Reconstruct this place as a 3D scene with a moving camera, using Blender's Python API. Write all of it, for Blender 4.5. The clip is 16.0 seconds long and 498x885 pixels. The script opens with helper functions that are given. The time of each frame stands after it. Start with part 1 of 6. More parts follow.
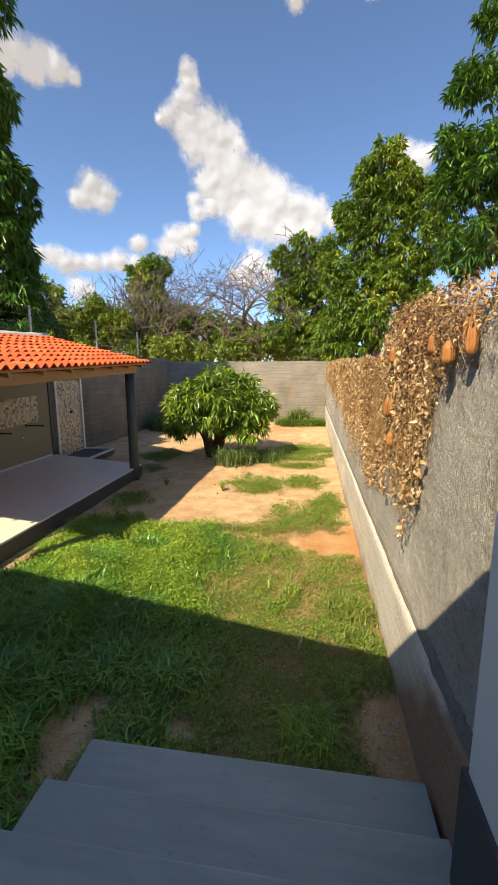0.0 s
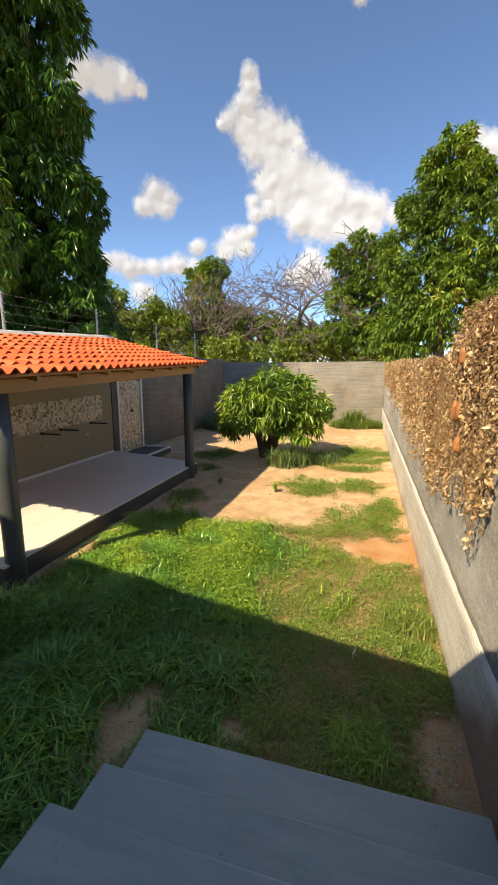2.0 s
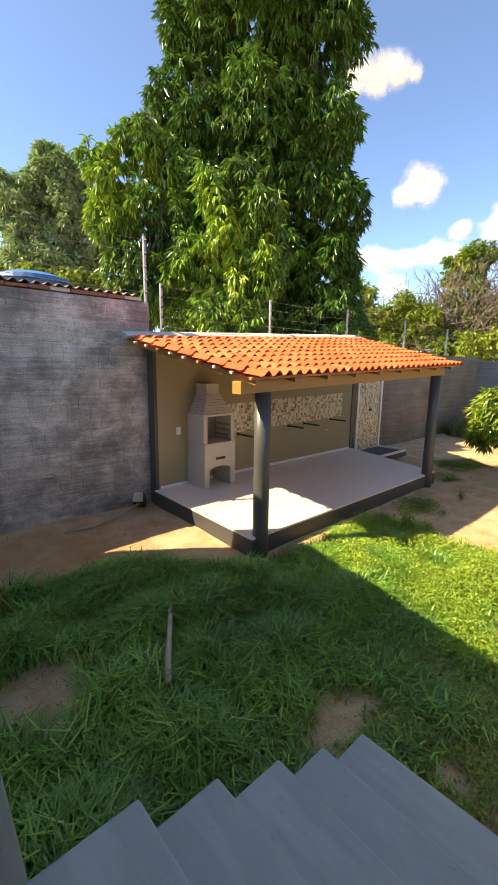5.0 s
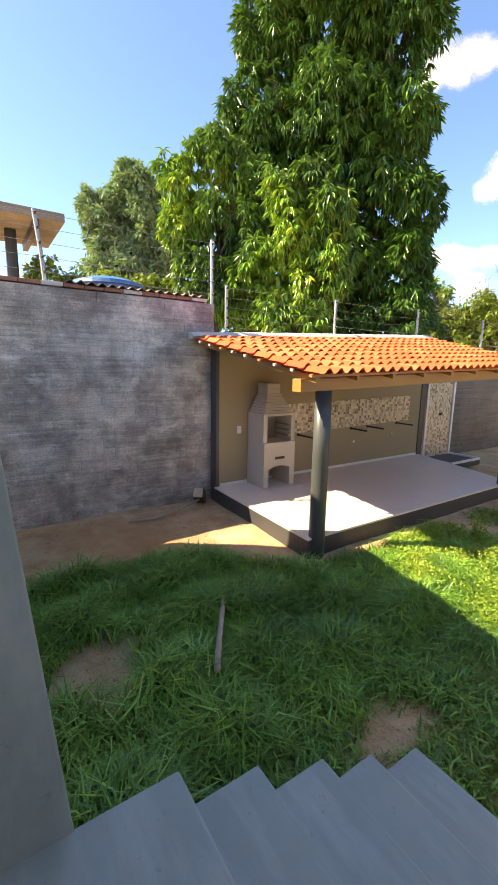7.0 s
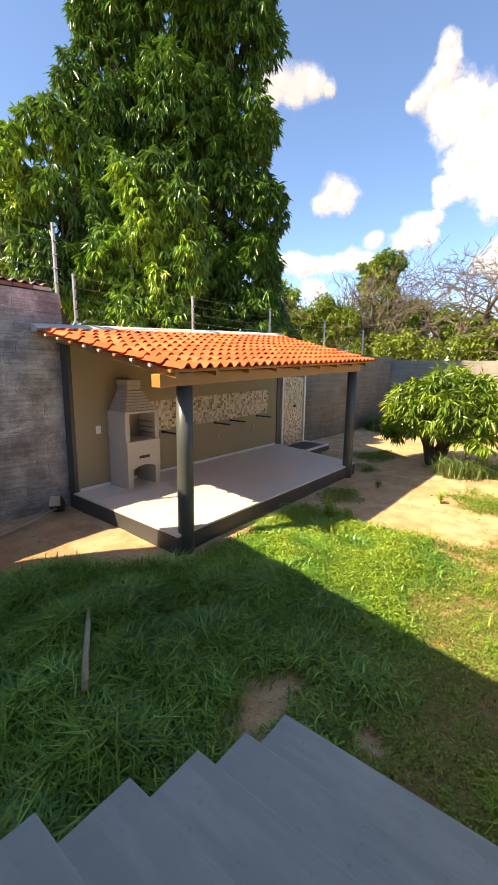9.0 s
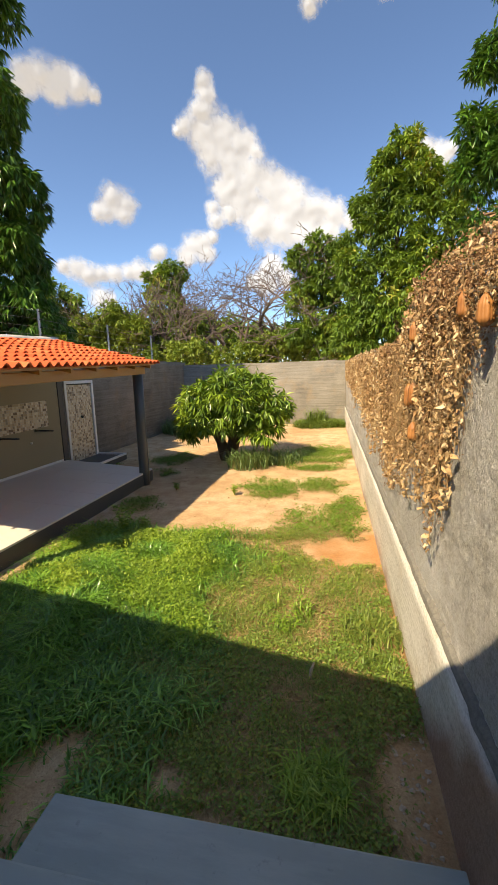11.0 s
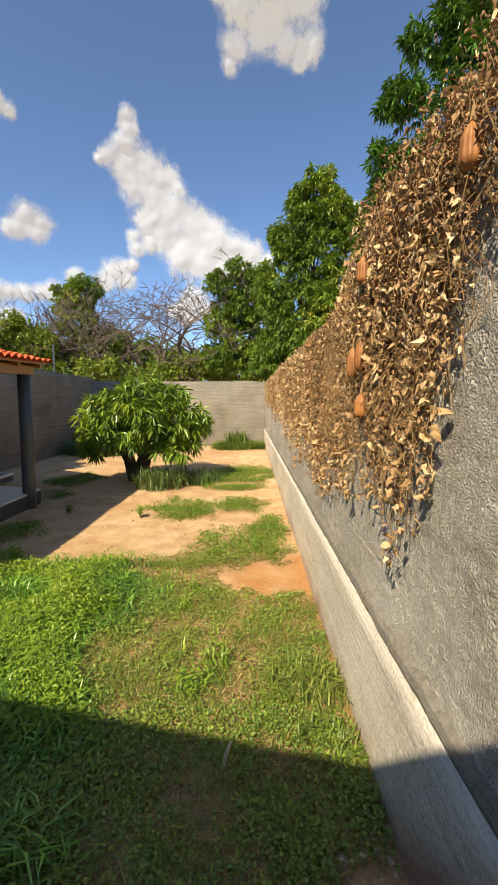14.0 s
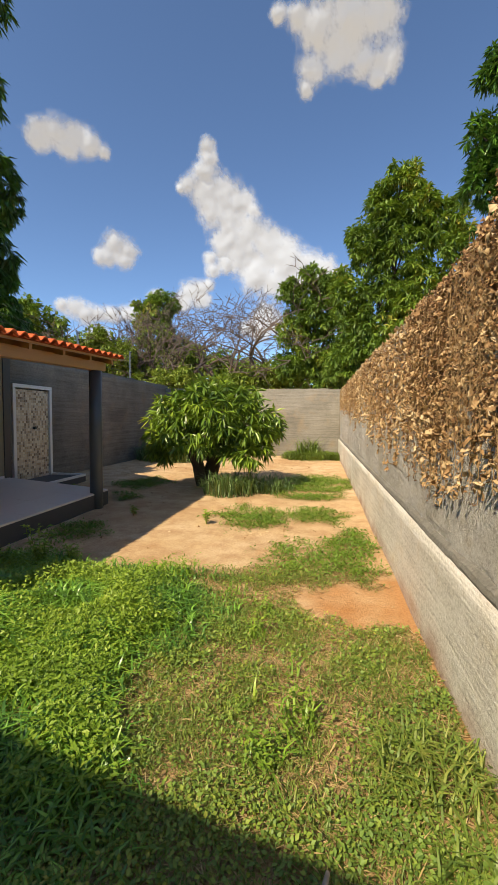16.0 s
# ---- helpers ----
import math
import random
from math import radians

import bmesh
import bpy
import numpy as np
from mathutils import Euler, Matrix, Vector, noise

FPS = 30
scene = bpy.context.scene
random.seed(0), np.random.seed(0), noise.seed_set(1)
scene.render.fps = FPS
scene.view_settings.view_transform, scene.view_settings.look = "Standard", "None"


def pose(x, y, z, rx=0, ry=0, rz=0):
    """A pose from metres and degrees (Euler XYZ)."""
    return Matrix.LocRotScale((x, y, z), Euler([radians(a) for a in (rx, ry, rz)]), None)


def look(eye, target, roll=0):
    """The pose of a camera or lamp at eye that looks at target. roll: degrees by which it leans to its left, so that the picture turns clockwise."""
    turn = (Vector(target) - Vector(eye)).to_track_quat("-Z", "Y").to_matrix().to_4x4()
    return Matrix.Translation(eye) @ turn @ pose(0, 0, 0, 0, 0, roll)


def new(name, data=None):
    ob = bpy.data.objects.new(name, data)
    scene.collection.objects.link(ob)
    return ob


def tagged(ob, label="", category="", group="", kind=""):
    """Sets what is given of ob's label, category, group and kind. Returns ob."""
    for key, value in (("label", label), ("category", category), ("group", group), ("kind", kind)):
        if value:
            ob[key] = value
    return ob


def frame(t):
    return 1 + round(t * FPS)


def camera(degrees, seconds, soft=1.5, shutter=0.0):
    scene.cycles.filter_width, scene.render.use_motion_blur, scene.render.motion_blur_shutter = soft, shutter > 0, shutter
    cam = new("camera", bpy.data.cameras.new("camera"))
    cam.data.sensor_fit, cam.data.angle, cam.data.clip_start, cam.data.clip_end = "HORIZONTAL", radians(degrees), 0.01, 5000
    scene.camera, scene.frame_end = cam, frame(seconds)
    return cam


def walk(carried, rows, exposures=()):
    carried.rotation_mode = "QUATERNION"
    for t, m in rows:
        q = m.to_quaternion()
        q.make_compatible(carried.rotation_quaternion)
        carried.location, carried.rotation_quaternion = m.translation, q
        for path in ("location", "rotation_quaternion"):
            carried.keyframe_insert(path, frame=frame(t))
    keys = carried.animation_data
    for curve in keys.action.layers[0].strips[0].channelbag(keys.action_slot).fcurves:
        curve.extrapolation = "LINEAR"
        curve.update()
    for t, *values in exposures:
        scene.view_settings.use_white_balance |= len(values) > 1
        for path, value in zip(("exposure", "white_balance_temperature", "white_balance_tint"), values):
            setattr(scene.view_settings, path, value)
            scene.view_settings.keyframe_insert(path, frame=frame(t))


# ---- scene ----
cam = camera(62.5, 16.0, 1.1)
PATH = [
    (0, (0.565, 0.458, 2.174), (0.277, 2.405, 1.823), -0.2),
    (0.5, (0.567, 0.492, 2.133), (0.254, 2.437, 1.787), -0.7),
    (1, (0.546, 0.489, 2.141), (0.194, 2.427, 1.798), -0.5),
    (1.5, (0.533, 0.46, 2.186), (0.109, 2.383, 1.838), 0.1),
    (2, (0.529, 0.473, 2.179), (-0.007, 2.368, 1.831), -0.1),
    (2.5, (0.538, 0.464, 2.197), (-0.146, 2.31, 1.843), -0.4),
    (3, (0.497, 0.427, 2.209), (-0.354, 2.203, 1.853), 0.2),
    (3.5, (0.478, 0.406, 2.228), (-0.538, 2.09, 1.868), 0.4),
    (4, (0.471, 0.384, 2.254), (-0.71, 1.957, 1.887), 0.5),
    (4.5, (0.457, 0.397, 2.238), (-0.87, 1.848, 1.872), 0.6),
    (5, (0.453, 0.389, 2.26), (-0.998, 1.713, 1.886), 0.8),
    (5.2, (0.454, 0.377, 2.244), (-1.043, 1.651, 1.874), 0.8),
    (6.3, (0.47, 0.395, 2.215), (-1.185, 1.46, 1.852), 1.0),
    (7.3, (0.502, 0.427, 2.187), (-1.112, 1.553, 1.827), 1.1),
    (7.5, (0.514, 0.431, 2.189), (-1.071, 1.595, 1.827), 1.2),
    (8, (0.524, 0.43, 2.179), (-0.971, 1.708, 1.817), 1.1),
    (8.5, (0.534, 0.432, 2.175), (-0.839, 1.84, 1.81), 1.0),
    (9, (0.511, 0.469, 2.172), (-0.698, 2.02, 1.808), 0.8),
    (9.5, (0.518, 0.596, 2.166), (-0.478, 2.293, 1.806), 0.1),
    (10, (0.578, 0.688, 2.169), (-0.172, 2.51, 1.823), -0.3),
    (10.2, (0.604, 0.733, 2.155), (-0.059, 2.589, 1.814), -0.8),
    (12.3, (0.675, 1.082, 1.909), (0.518, 3.051, 1.591), -0.1),
    (12.5, (0.679, 1.144, 1.898), (0.543, 3.115, 1.586), 0.2),
    (13, (0.717, 1.329, 1.8), (0.65, 3.308, 1.522), -0.0),
    (13.5, (0.693, 1.479, 1.751), (0.666, 3.465, 1.516), 0.1),
    (14, (0.639, 1.633, 1.676), (0.634, 3.624, 1.483), 0.1),
    (14.5, (0.659, 1.769, 1.614), (0.655, 3.763, 1.455), 0.1),
    (15, (0.701, 1.994, 1.508), (0.664, 3.99, 1.375), 0.3),
    (15.5, (0.644, 2.15, 1.454), (0.506, 4.142, 1.332), 0.6),
    (16, (0.491, 2.27, 1.43), (0.155, 4.238, 1.306), 0.7),
]
walk(cam, [(t, look(eye, target, roll)) for t, eye, target, roll in PATH],
     [(0.0, 0.84, 8150, 8), (2.0, 0.84, 8300, 8), (3.5, 1.05, 8800, 7), (5.0, 1.56, 9200, 10), (7.3, 1.86, 8700, 12), (8.5, 1.70, 9000, 11), (10.0, 1.09, 8800, 9), (12.5, 0.86, 8450, 8), (16.0, 0.62, 7950, 7)])
# ---- world, sun, exposure ----
SUN_WAY = Vector((0.44, 0.86, -1.0)).normalized()
world = bpy.data.worlds.new("world")
scene.world = world
world.use_nodes = True
wn = world.node_tree.nodes
sky = wn.new("ShaderNodeTexSky")
sky.sky_type = "NISHITA"
sky.sun_disc = False
sky.sun_elevation = math.asin(-SUN_WAY.z)
sky.sun_rotation = math.atan2(-SUN_WAY.x, -SUN_WAY.y)
sky.air_density, sky.dust_density, sky.ozone_density = 0.72, 0.4, 9.0
wn["Background"].inputs["Strength"].default_value = 0.15
world.node_tree.links.new(sky.outputs[0], wn["Background"].inputs["Color"])
sun = new("sun", bpy.data.lights.new("sun", "SUN"))
sun.data.energy, sun.data.angle, sun.data.color = 4.4, radians(0.5), (1.0, 0.90, 0.75)
sun.matrix_world = look((-20, -40, 50), Vector((-20, -40, 50)) + SUN_WAY)

# ---- helpers of this scene ----
def link_mesh(name, bm, material, parent=None, label="", smooth=False):
    me = bpy.data.meshes.new(name)
    bm.normal_update()
    bm.to_mesh(me)
    bm.free()
    if material:
        me.materials.append(material)
    if smooth:
        for p in me.polygons:
            p.use_smooth = True
    ob = new(name, me)
    if parent is not None:
        ob.parent = parent
    if label:
        ob["label"] = label
    return ob


def part(name, bm, material, parent, label="", smooth=False):
    return link_mesh(name, bm, material, parent, label, smooth)


def box(bm, lo, hi, bevel=0.0, m=None):
    """A box from corner to corner, its edges rounded by bevel."""
    geo = bmesh.ops.create_cube(bm, size=1.0)
    vs = geo["verts"]
    for v in vs:
        v.co = Vector([lo[i] + (v.co[i] + 0.5) * (hi[i] - lo[i]) for i in range(3)])
    if bevel:
        es = list({e for v in vs for e in v.link_edges})
        r = bmesh.ops.bevel(bm, geom=es, offset=bevel, segments=2, affect="EDGES", profile=0.6)
        vs = list({v for v in vs if v.is_valid} | {v for f in r["faces"] for v in f.verts})
    if m is not None:
        bmesh.ops.transform(bm, matrix=m, verts=vs)
    return vs


def prism(bm, pts, z0, z1):
    """An upright prism over the outline pts; z0 and z1 are numbers or one height a corner."""
    n = len(pts)
    lo = [bm.verts.new((p[0], p[1], z0 if not hasattr(z0, "__len__") else z0[i])) for i, p in enumerate(pts)]
    hi = [bm.verts.new((p[0], p[1], z1 if not hasattr(z1, "__len__") else z1[i])) for i, p in enumerate(pts)]
    bm.faces.new(lo[::-1])
    bm.faces.new(hi)
    for i in range(n):
        j = (i + 1) % n
        bm.faces.new((lo[i], lo[j], hi[j], hi[i]))
    return lo + hi


def tube(bm, pts, radii, sides=8, cap=True):
    """A round limb through pts, with a radius at each."""
    rings = []
    pts = [Vector(p) for p in pts]
    for i, p in enumerate(pts):
        d = (pts[min(i + 1, len(pts) - 1)] - pts[max(i - 1, 0)]).normalized()
        q = d.to_track_quat("Z", "Y")
        rings.append([bm.verts.new(p + q @ Vector((radii[i] * math.cos(a), radii[i] * math.sin(a), 0)))
                      for a in [2 * math.pi * k / sides for k in range(sides)]])
    for a, b in zip(rings, rings[1:]):
        for k in range(sides):
            bm.faces.new((a[k], a[(k + 1) % sides], b[(k + 1) % sides], b[k]))
    if cap:
        bm.faces.new(rings[0][::-1])
        bm.faces.new(rings[-1])
    return rings


def thing(name, label, category, group="", kind="", at=(0, 0, 0)):
    ob = new(name)
    ob.empty_display_size = 0.1
    ob.location = at
    return tagged(ob, label, category, group, kind)


def mat(name):
    m = bpy.data.materials.new(name)
    m.use_nodes = True
    t = m.node_tree
    return m, t, t.nodes["Principled BSDF"]


def node(t, kind, **values):
    n = t.nodes.new(kind)
    for k, v in values.items():
        n.inputs[k.replace("_", " ")].default_value = v
    return n


def coords(t, scale=(1, 1, 1)):
    c = t.nodes.new("ShaderNodeNewGeometry")
    mp = t.nodes.new("ShaderNodeMapping")
    mp.inputs["Scale"].default_value = scale
    t.links.new(c.outputs["Position"], mp.inputs["Vector"])
    return mp.outputs[0]


def noise_tex(t, vec, scale, detail=4.0, rough=0.6):
    n = node(t, "ShaderNodeTexNoise", Scale=scale, Detail=detail, Roughness=rough)
    t.links.new(vec, n.inputs["Vector"])
    return n.outputs["Fac"]


def ramp(t, fac, stops):
    r = t.nodes.new("ShaderNodeValToRGB")
    els = r.color_ramp.elements
    while len(els) < len(stops):
        els.new(0.5)
    for e, (p, c) in zip(els, stops):
        e.position = p
        e.color = (*c, 1) if len(c) == 3 else c
    t.links.new(fac, r.inputs[0])
    return r.outputs[0]


def mix(t, fac, a, b, mode="MIX"):
    n = t.nodes.new("ShaderNodeMix")
    n.data_type, n.blend_type = "RGBA", mode
    for sock, v in ((n.inputs[0], fac), (n.inputs[6], a), (n.inputs[7], b)):
        if isinstance(v, (int, float)):
            sock.default_value = v
        elif isinstance(v, tuple):
            sock.default_value = (*v, 1)
        else:
            t.links.new(v, sock)
    return n.outputs[2]


def bump(t, bsdf, height, strength=0.5, distance=0.02):
    b = node(t, "ShaderNodeBump", Strength=strength, Distance=distance)
    t.links.new(height, b.inputs["Height"])
    t.links.new(b.outputs[0], bsdf.inputs["Normal"])


def plain(name, c1, c2, scale=3.0, fine=60.0, rough=0.7, bumpy=0.2, dist=0.004, metal=0.0, stretch=(1, 1, 1)):
    """A surface whose colour wanders between c1 and c2 at a coarse and a fine scale."""
    m, t, b = mat(name)
    v = coords(t, stretch)
    col = mix(t, noise_tex(t, v, scale), c1, c2)
    fine_n = noise_tex(t, v, fine, 3)
    col = mix(t, 0.35, col, ramp(t, fine_n, [(0.3, c1), (0.7, c2)]))
    t.links.new(col, b.inputs["Base Color"])
    b.inputs["Roughness"].default_value, b.inputs["Metallic"].default_value = rough, metal
    if bumpy:
        bump(t, b, fine_n, bumpy, dist)
    return m


# ---- materials of the setting ----
def concrete(name, dark, light, warm, course=0.0, rough_bump=0.6, dist=0.02, grain=45.0, streaky=0.45, granules=0.0, stain=0.0):
    """Raw cement render: pale smears, dark damp, streaks along the courses, a sandy grain."""
    m, t, b = mat(name)
    v = coords(t)
    vs = coords(t, (0.2, 0.2, 6.0))
    big = noise_tex(t, v, 0.9, 5, 0.65)
    streak = noise_tex(t, vs, 4.0, 5, 0.7)
    fine = noise_tex(t, v, grain, 5, 0.75)
    col = ramp(t, big, [(0.36, dark), (0.5, tuple((a + c) / 2 for a, c in zip(dark, light))), (0.65, light)])
    col = mix(t, streaky, col, ramp(t, streak, [(0.35, dark), (0.62, light)]))
    col = mix(t, ramp(t, noise_tex(t, v, 2.3, 3), [(0.55, (0, 0, 0)), (0.8, (1, 1, 1))]), col, warm)
    col = mix(t, 0.55, col, ramp(t, fine, [(0.3, tuple(c * 0.45 for c in dark)), (0.55, light), (0.8, tuple(min(1, c * 1.25) for c in light))]), "OVERLAY")
    if stain:
        damp = ramp(t, noise_tex(t, v, 1.5, 5, 0.7), [(0.44, (0, 0, 0)), (0.62, (stain, stain, stain))])
        col = mix(t, damp, col, tuple(0.75 * c for c in dark))
        smear = ramp(t, noise_tex(t, coords(t, (1, 0.6, 1.6)), 2.6, 6, 0.75), [(0.56, (0, 0, 0)), (0.70, (0.8, 0.8, 0.8))])
        col = mix(t, smear, col, light)
    mud = t.nodes.new("ShaderNodeAttribute")
    mud.attribute_name = "mud"
    col = mix(t, mud.outputs["Fac"], col, mix(t, fine, (0.20, 0.085, 0.045), (0.46, 0.26, 0.16)))
    t.links.new(col, b.inputs["Base Color"])
    b.inputs["Roughness"].default_value = 0.92
    b.inputs["Specular IOR Level"].default_value = 0.2
    h = mix(t, streaky, fine, streak)
    if granules:
        # thrown roughcast: hard little grains with open pits between them
        grains = ramp(t, noise_tex(t, v, granules, 2, 0.55), [(0.36, (0, 0, 0)), (0.60, (1, 1, 1))])
        lumps = noise_tex(t, v, granules * 0.3, 2, 0.5)
        sep = t.nodes.new("ShaderNodeSeparateXYZ")
        t.links.new(v, sep.inputs[0])
        high = t.nodes.new("ShaderNodeMapRange")
        high.inputs["From Min"].default_value, high.inputs["From Max"].default_value = 0.95, 1.45
        t.links.new(sep.outputs["Z"], high.inputs["Value"])
        thrown = mix(t, 0.45, high.outputs[0], ramp(t, noise_tex(t, v, 1.6, 4), [(0.42, (0, 0, 0)), (0.58, (1, 1, 1))]))
        h = mix(t, thrown, mix(t, 0.5, streak, grains), mix(t, 0.35, grains, lumps))
        col = mix(t, grains, mix(t, 0.25, col, tuple(0.4 * c for c in dark)), col)      # shade of the pits between grains, darkened into the colour
        t.links.new(col, b.inputs["Base Color"])
    if course:
        w = t.nodes.new("ShaderNodeTexWave")
        w.wave_type, w.bands_direction, w.wave_profile = "BANDS", "Z", "SAW"
        w.inputs["Scale"].default_value = 0.314 / course
        w.inputs["Distortion"].default_value = 2.4
        w.inputs["Detail Scale"].default_value = 1.5
        t.links.new(v, w.inputs["Vector"])
        line = ramp(t, w.outputs["Fac"], [(0.0, (0, 0, 0)), (0.10, (1, 1, 1)), (1.0, (1, 1, 1))])
        h = mix(t, 0.35, h, line)
    bump(t, b, h, rough_bump, dist)
    return m


M_RENDER = concrete("rough_cement_render", (0.42, 0.40, 0.365), (0.88, 0.85, 0.80), (0.60, 0.54, 0.46), 0.0, 1.0, 0.035, 48.0, 0.18, 135.0)
M_PLINTH = concrete("floated_cement", (0.40, 0.385, 0.355), (0.76, 0.73, 0.675), (0.56, 0.48, 0.38), 0.0, 1.0, 0.024, 46.0, 0.52)
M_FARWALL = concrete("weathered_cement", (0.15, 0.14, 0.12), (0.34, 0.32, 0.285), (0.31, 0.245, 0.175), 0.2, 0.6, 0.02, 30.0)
M_BLOCK = concrete("smeared_block", (0.20, 0.19, 0.18), (0.64, 0.63, 0.61), (0.36, 0.31, 0.275), 0.072, 0.7, 0.016, 60.0, 0.36, 0.0, 0.7)
M_MORTAR = concrete("mortar", (0.20, 0.19, 0.18), (0.72, 0.70, 0.67), (0.36, 0.31, 0.27), 0.072, 0.8, 0.016, 60.0, 0.36, 0.0, 0.7)
def stair_paint():
    """Blue-grey floor paint, scuffed pale in drifts, with brush marks and dusty spots."""
    m, t, b = mat("blue_grey_floor_paint")
    v = coords(t)
    col = mix(t, noise_tex(t, v, 2.2, 5), (0.225, 0.275, 0.268), (0.325, 0.380, 0.366))
    drift = ramp(t, noise_tex(t, coords(t, (1.0, 5.0, 2.0)), 1.6, 6, 0.65), [(0.46, (0, 0, 0)), (0.72, (0.55, 0.55, 0.55))])
    col = mix(t, drift, col, (0.43, 0.475, 0.465))
    spots = ramp(t, noise_tex(t, v, 16.0, 4, 0.7), [(0.62, (0, 0, 0)), (0.74, (0.6, 0.6, 0.6))])
    col = mix(t, spots, col, (0.17, 0.20, 0.195))
    t.links.new(col, b.inputs["Base Color"])
    b.inputs["Roughness"].default_value = 0.55
    bump(t, b, mix(t, 0.5, noise_tex(t, v, 90.0, 3), noise_tex(t, v, 9.0, 3)), 0.2, 0.004)
    return m


M_STAIR = stair_paint()
M_WHITE = plain("white_wall_paint", (0.74, 0.76, 0.78), (0.80, 0.81, 0.82), 1.5, 120.0, 0.8, 0.15, 0.002)
M_DARK = plain("charcoal_paint", (0.045, 0.047, 0.050), (0.068, 0.070, 0.074), 2.0, 80.0, 0.5, 0.1, 0.002)
M_COLUMN = plain("grey_green_column_paint", (0.060, 0.068, 0.066), (0.080, 0.089, 0.087), 2.0, 80.0, 0.38, 0.06, 0.002)
M_OLIVE = plain("olive_wall_paint", (0.30, 0.25, 0.155), (0.345, 0.29, 0.18), 1.2, 120.0, 0.75, 0.15, 0.002)
M_FLOORTILE = plain("beige_porcelain", (0.69, 0.63, 0.55), (0.77, 0.71, 0.63), 1.0, 70.0, 0.35, 0.03, 0.001)
M_BEAM = plain("varnished_yellow_wood", (0.37, 0.17, 0.042), (0.48, 0.24, 0.068), 2.0, 30.0, 0.45, 0.2, 0.003, 0.0, (14, 0.8, 14))
M_METAL = plain("galvanised_post", (0.34, 0.35, 0.36), (0.46, 0.47, 0.48), 4.0, 60.0, 0.5, 0.05, 0.001, 0.6)
M_WIRE = plain("fence_wire", (0.20, 0.20, 0.20), (0.28, 0.28, 0.28), 4.0, 60.0, 0.5, 0.0, 0.001, 0.6)
M_IRON = plain("dark_iron", (0.020, 0.019, 0.018), (0.035, 0.033, 0.030), 6.0, 80.0, 0.5, 0.1, 0.001)
M_WHITETRIM = plain("white_marble_trim", (0.70, 0.69, 0.66), (0.80, 0.79, 0.77), 3.0, 50.0, 0.35, 0.03, 0.001)
M_PLASTIC = plain("white_plastic", (0.78, 0.78, 0.76), (0.82, 0.82, 0.80), 3.0, 90.0, 0.4, 0.0, 0.001)
M_CASTGREY = plain("cast_concrete", (0.41, 0.375, 0.325), (0.54, 0.49, 0.43), 2.0, 70.0, 0.85, 0.35, 0.006)
M_SOOT = plain("firebrick", (0.22, 0.185, 0.15), (0.31, 0.26, 0.21), 4.0, 60.0, 0.9, 0.3, 0.004)
M_CAP = plain("cement_ridge", (0.42, 0.40, 0.37), (0.58, 0.56, 0.53), 3.0, 50.0, 0.9, 0.4, 0.006)

M_FILLET = concrete("fillet_cement", (0.18, 0.175, 0.16), (0.33, 0.32, 0.295), (0.27, 0.245, 0.21), 0.0, 0.9, 0.02, 50.0, 0.4)

# ---- ground ----
def ground_height(x, y):
    """Gentle swells of trodden earth, flat under walls and paving."""
    return 0.030 * noise.noise((x * 0.7, y * 0.7, 3.1)) + 0.012 * noise.noise((x * 2.6, y * 2.6, 7.7)) - 0.012


def patch(x, y, cx, cy, rx, ry, seed):
    """1 in the middle of a ragged patch, falling to 0 at its rim and below outside."""
    d = math.hypot((x - cx) / rx, (y - cy) / ry)
    return 1.0 - d + 0.45 * noise.noise((x * 1.7, y * 1.7, seed)) + 0.38 * noise.noise((x * 5.1, y * 5.1, seed + 4)) + 0.22 * noise.noise((x * 13, y * 13, seed + 8))


def soil_material():
    m, t, b = mat("sandy_earth")
    v = coords(t)
    big = noise_tex(t, v, 0.55, 5, 0.6)
    mid = noise_tex(t, v, 3.2, 5, 0.7)
    fine = noise_tex(t, v, 55.0, 4, 0.75)
    col = ramp(t, big, [(0.32, (0.52, 0.33, 0.175)), (0.5, (0.60, 0.435, 0.255)), (0.68, (0.66, 0.515, 0.335))])
    col = mix(t, ramp(t, mid, [(0.42, (0, 0, 0)), (0.70, (0.85, 0.85, 0.85))]), col, (0.43, 0.245, 0.125))
    red = t.nodes.new("ShaderNodeAttribute")
    red.attribute_name = "redness"
    col = mix(t, red.outputs["Fac"], col, (0.47, 0.22, 0.085))
    humus = t.nodes.new("ShaderNodeAttribute")
    humus.attribute_name = "litter"
    col = mix(t, humus.outputs["Fac"], col, mix(t, fine, (0.17, 0.115, 0.05), (0.50, 0.34, 0.165)))
    col = mix(t, 0.5, col, ramp(t, fine, [(0.25, (0.2, 0.17, 0.15)), (0.55, (0.5, 0.5, 0.5)), (0.85, (0.75, 0.74, 0.72))]), "OVERLAY")
    t.links.new(col, b.inputs["Base Color"])
    b.inputs["Roughness"].default_value = 0.95
    b.inputs["Specular IOR Level"].default_value = 0.15
    bump(t, b, mix(t, 0.5, fine, mid), 0.9, 0.035)
    return m


M_SOIL = soil_material()
YARD_X0, YARD_X1, YARD_Y1 = -5.5, 1.205, 17.84


